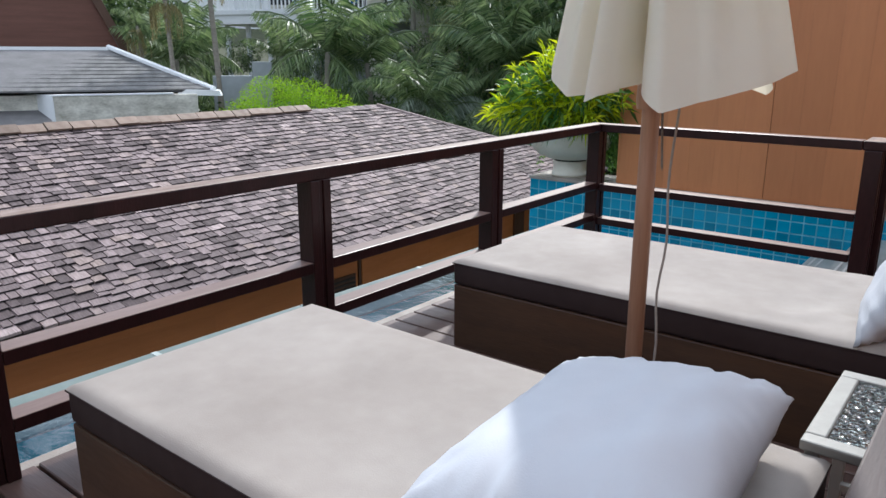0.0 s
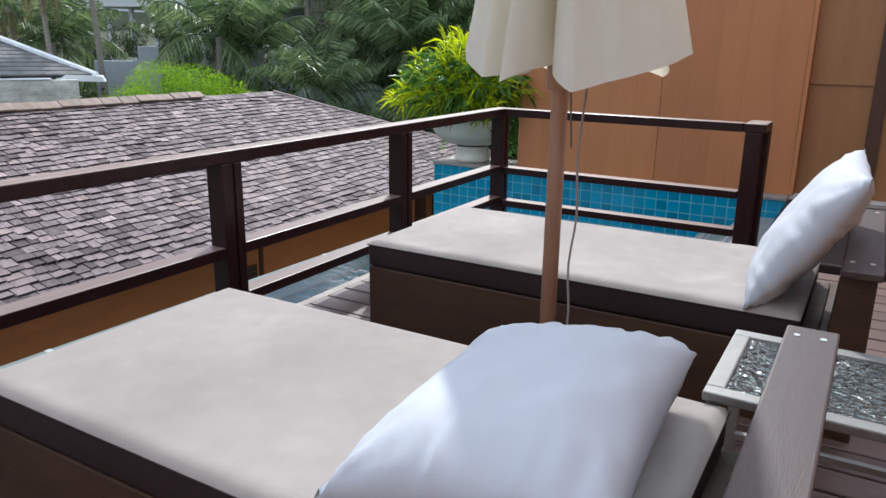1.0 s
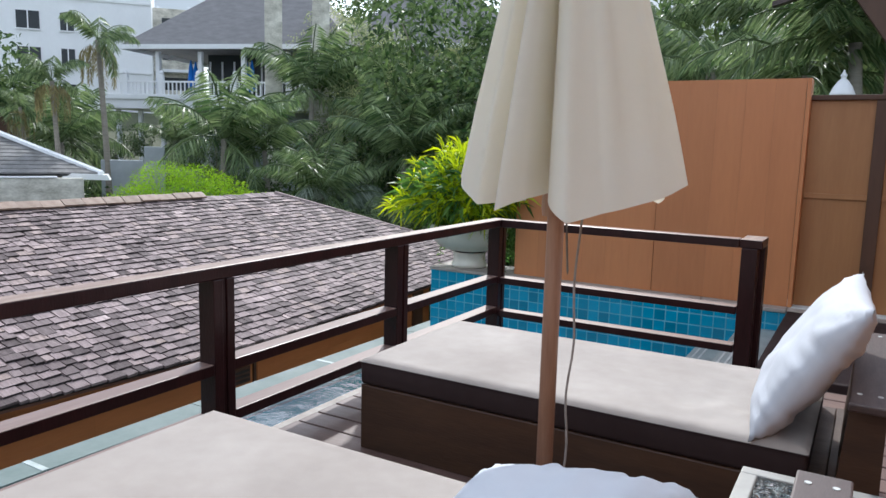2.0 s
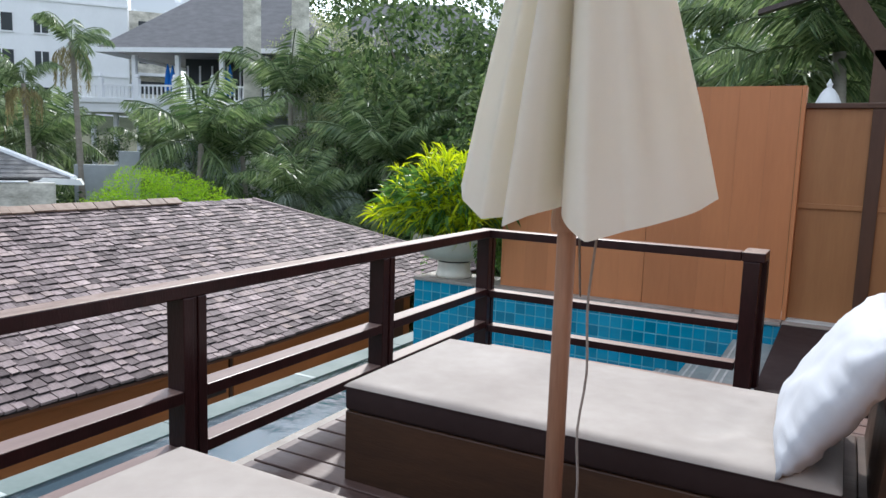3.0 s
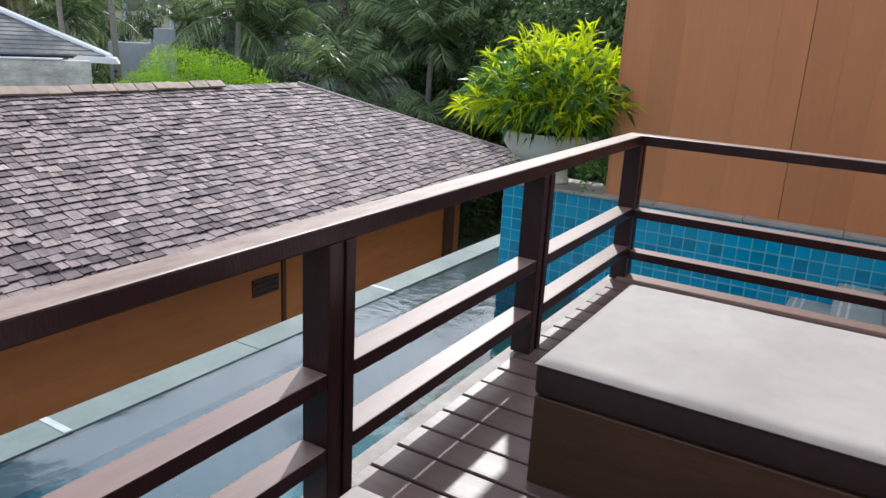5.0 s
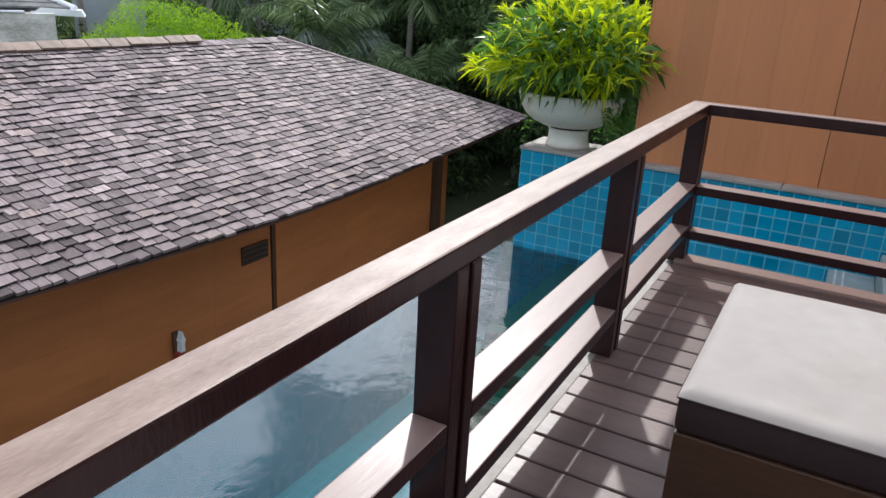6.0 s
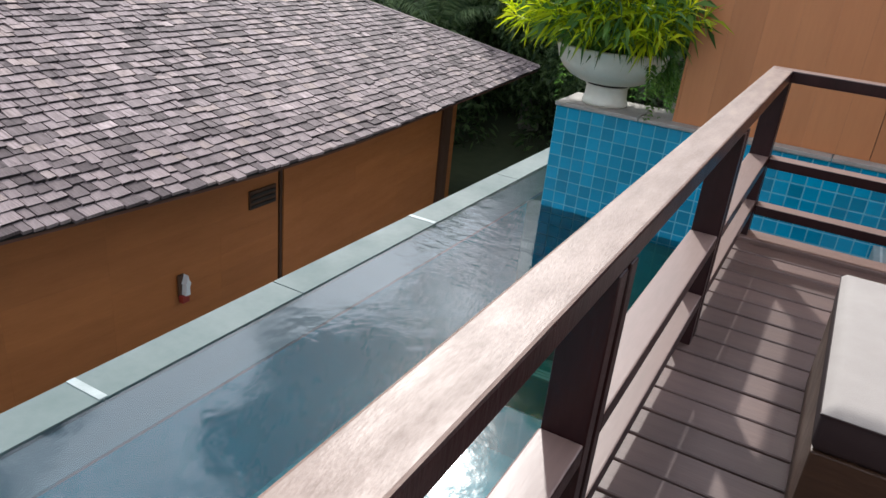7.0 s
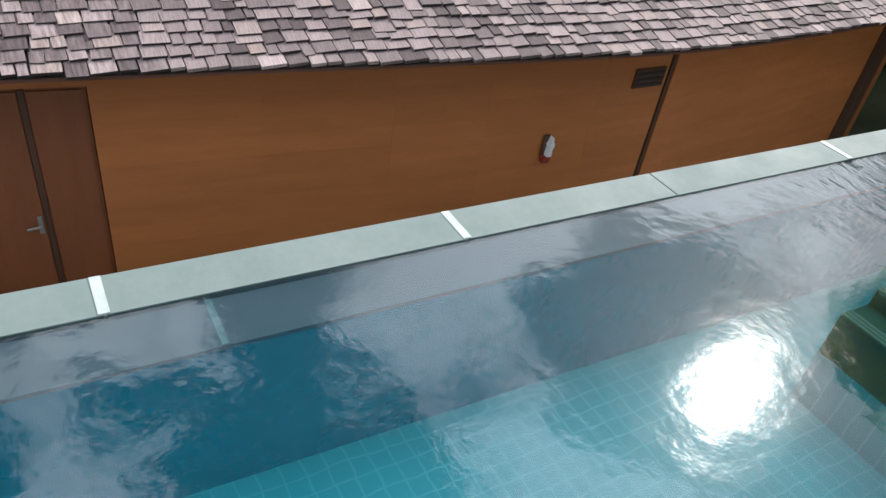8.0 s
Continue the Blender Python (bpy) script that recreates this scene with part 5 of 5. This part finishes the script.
def build_tower():
    b = holder("apartment_building", far(55.0, 82.0, 2.0), 50, label="tall white rendered apartment block with dark windows", category="building")
    part("wall", box(-20, 4.6, 0, 12, -4, 19), M_WHITE, b)
    for r in range(4):
        for x0, x1 in ((-17.8, -15.8), (-12.6, -10.6), (-7.5, -5.5), (-3.7, -2.5)):
            w = part("window", box(x0, x1, -0.06, 0.05, 2.9 + 3.4 * r, 4.55 + 3.4 * r), M_GLASS_DARK, b)
            part("sill", box(x0 - 0.1, x1 + 0.1, -0.16, -0.02, 2.76 + 3.4 * r, 2.88 + 3.4 * r), M_WHITE, w)
            part("frame", box((x0 + x1) / 2 - 0.05, (x0 + x1) / 2 + 0.05, -0.1, -0.062, 2.9 + 3.4 * r, 4.55 + 3.4 * r), M_WHITE, w)
    for z in (5.9, 12.7):
        part("string_course", box(-20.1, 4.65, -0.12, -0.005, z, z + 0.22), M_WHITE, b)
    part("wing", box(4.6, 9.5, 4, 12, -4, 13.2), M_BEIGE, b, "lower beige wing with balconies")
    for r in range(3):
        bal = part("balcony", box(5.0, 9.6, 2.6, 4.0, 3.4 + 3.1 * r, 3.7 + 3.1 * r), M_WHITE, b)
        part("balcony_front", box(5.0, 9.6, 2.6, 2.75, 3.7 + 3.1 * r, 4.6 + 3.1 * r), M_BEIGE, bal)
        part("opening", box(5.5, 9.2, 3.93, 4.02, 3.75 + 3.1 * r, 6.0 + 3.1 * r), M_GLASS_DARK, bal)
    g = holder("glass_building", far(38.0, 95.0, 6.0), 38, label="distant pale building with green glass band", category="building")
    part("wall", box(-11, 12, 0, 8, -4, 11.0), M_WHITE, g)
    part("window_band", box(-10, 11, -0.05, 0.05, 9.3, 10.6), M_GREENGLASS, g, "green tinted window band")


M_GREENGLASS = mat("green_tinted_glass", (0.10, 0.30, 0.27), 0.2, scale=(1, 1, 1))


M_RIDGEGREY = mat("weathered_grey_roof_tile", (0.24, 0.235, 0.23), 0.85, second=(0.08, 0.078, 0.076), scale=(3, 1.5, 1.5), spread=0.8, bump=0.4, bump_scale=30)


def build_hut():
    # low outbuilding with a grey hipped roof over flaking beige walls
    b = holder("outbuilding", far(62.2, 30.0, -1.45), 62, label="low outbuilding with flaking beige walls and grey roof", category="building")
    part("wall", box(-8, 2.7, 0.5, 7, -4.2, 1.45), M_BEIGE, b, "flaking beige rendered wall")
    par = part("parapet", box(-2.05, 2.85, -0.75, -0.5, -4.2, 1.46, 0.02), M_BEIGE, b, "flaking beige parapet wall")
    part("coping", box(-2.1, 2.0, -0.79, -0.46, 1.462, 1.52, 0.01), M_WHITE, par)
    part("parapet_return", prism([(-2.06, -0.74), (-3.7, 2.6), (-3.45, 2.7), (-1.9, -0.49)], "z", -4.2, 1.5), M_WHITE, b, "pale rendered return wall")
    part("lean_to_roof", prism([(-3.0, -0.2), (0.6, 0.95), (0.6, 0.82), (-3.0, -0.35)], "x", -9.0, -2.2), M_GREYROOF, b, "low grey lean-to roof")
    roof = bmesh.new()
    e = [roof.verts.new(v) for v in ((-10.0, -0.1, 1.75), (3.5, -0.1, 1.50), (3.5, 8.0, 1.50), (-10.0, 8.0, 1.75))]
    r = [roof.verts.new(v) for v in ((-10.0, 4.0, 3.1), (-0.1, 4.0, 3.1))]
    roof.faces.new((e[0], e[1], r[1], r[0]))
    roof.faces.new((e[1], e[2], r[1]))
    roof.faces.new((e[2], e[3], r[0], r[1]))
    roof.faces.new((e[3], e[0], r[0]))
    roof.faces.new(e[::-1])
    part("roof", roof, M_GREYROOF, b, "grey weathered hipped roof")
    part("ridge_cap", box(-10, -0.1, 3.9, 4.1, 3.06, 3.2), M_WHITE, b)
    part("hip_cap", tube([(-0.1, 4.0, 3.2), (3.55, -0.15, 1.6)], 0.11, 6), M_WHITE, b, "white mortar hip cap")
    part("eave_board", box(2.2, 3.5, -0.16, -0.08, 1.38, 1.5), M_WHITE, b)
    for k in range(11):
        # courses of roof tiles, cut off along the hip
        s = k / 11
        y, z, x1 = -0.1 + 4.1 * s, 1.64 + 1.46 * s, 3.4 - 3.6 * s
        part("tile_course", prism([(y - 0.02, z - 0.06), (y - 0.02, z + 0.0), (y + 0.37, z + 0.11), (y + 0.37, z + 0.05)], "x", -10, x1), M_RIDGEGREY, b)
    # steep red-brown gable behind it
    g = holder("gabled_house", far(66.0, 38.0, -3.2), 64, label="steep-roofed red-brown timber house", category="house")
    part("gable_wall", prism([(-3.5, 0.0), (3.2, 0.0), (3.2, 4.2), (1.95, 7.2), (0.0, 12.0), (-1.95, 7.2), (-3.5, 4.2)], "y", 0, 0.3), M_GABLE, g, "red-brown boarded gable")
    part("body", box(-3.0, 2.8, 0.3, 9, 0, 4.6), M_GABLE, g)
    for sg in (-1, 1):
        part("barge_board", prism([(sg * 3.9, 3.7), (sg * 3.5, 3.7), (sg * 1.95, 7.1), (0, 11.8), (0, 12.6), (sg * 2.25, 7.3)], "y", -0.25, 0.0), M_HDARK, g, "dark barge board")
        part("roof_slope", prism([(sg * 3.7, 4.0), (sg * 2.1, 7.3), (0, 12.4), (0, 12.1), (sg * 1.9, 7.1), (sg * 3.4, 3.9)], "y", 0.3, 9.0), M_GREYROOF, g)
    w = holder("garden_wall", far(52.2, 34.0, -3.2), 52, label="grey-blue rendered retaining wall below the trees", category="wall")
    part("wall_block", box(-1.95, -0.24, 0, 0.5, -2.5, 3.75, 0.03), M_GREYWALL, w)
    part("wall_block", box(-0.23, 0.62, 0, 0.5, -2.5, 4.35, 0.03), M_GREYWALL, w)
    part("pale_roof", prism([(-3.0, 3.15), (-1.4, 3.1), (-1.5, 3.3), (-2.7, 3.36)], "y", -4.2, -3.2), M_WHITE, w)
    # pale pillars of the pavilion's drive
    for az, h in ((43.3, 12.2), (39.8, 12.4)):
        c = holder("pillar", far(az, 45.0, -1.5), az, label="tall pale weathered pillar among palms", category="pillar", group="pillars")
        part("shaft", box(-0.5, 0.5, -0.5, 0.5, 0.0, h, 0.05), M_BEIGE, c)
        part("cap", box(-0.6, 0.6, -0.6, 0.6, h, h + 0.25, 0.04), M_WHITE, c)


build_pavilion()
build_tower()
build_hut()


def build_beyond_gate():
    # white finial lantern and a dark timber eave beyond the screen wall
    lantern = holder("garden_lantern", (2.10, 8.24, 0.97), label="white bell-shaped garden lantern beyond the wall", category="lantern")
    part("post", lathe([(0.05, -7.4), (0.05, 1.4)], 10), M_WHITE, lantern)
    part("roof", lathe([(0.19, 1.53), (0.185, 1.56), (0.14, 1.67), (0.08, 1.76), (0.035, 1.80), (0.04, 1.82), (0.052, 1.85), (0.03, 1.88), (0.007, 1.94)], 16), M_WHITE, lantern, smooth=True)
    part("body", lathe([(0.12, 1.35), (0.15, 1.53)], 12), M_WHITE, lantern)

    eave = holder("neighbour_roof", (2.05, 8.0, -6.3), label="dark timber roof edge of a villa beyond the wall", category="roof")
    part("brace", prism([(-0.35, 10.95), (0.05, 10.95), (1.0, 9.5), (1.0, 9.0)], "y", 0.0, 0.25), M_HDARK, eave)
    part("post", box(0.62, 1.0, 0.0, 0.3, 0.0, 9.6), M_HDARK, eave)
    for k in range(3):
        part("slat", prism([(-1.1, 10.25 + 0.3 * k), (0.0, 10.55 + 0.3 * k), (0.0, 10.63 + 0.3 * k), (-1.1, 10.33 + 0.3 * k)], "y", 0.1, 0.3), M_BOARD, eave)
    part("roof_slope", prism([(-1.2, 11.4), (1.6, 10.9), (1.6, 11.05), (-1.2, 11.55)], "y", -0.3, 4.0), M_GREYROOF, eave)


build_beyond_gate()


# ---- many pieces: deck planks, tiles, shingles ----
def build_deck():
    deck = holder("deck", label="brown-grey wooden deck boards with dark gaps", category="deck", kind="structure")
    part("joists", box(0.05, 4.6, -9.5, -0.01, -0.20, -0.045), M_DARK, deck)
    meshes = []
    for x0, x1 in ((0.047, 2.30), (2.305, 4.62)):
        me = to_mesh("plank", box(x0, x1, 0.0, 0.152, -0.028, 0.0, 0.004, 1))
        me.materials.append(M_DECK)
        meshes.append(me)
    y = -0.335
    while y > -9.4:
        for me in meshes:
            ob = new("plank", me)
            ob.parent = deck
            ob.location = (0, y, random.uniform(-0.0015, 0.0015))
        y -= 0.165


build_deck()
build_tile_wall()
build_house()
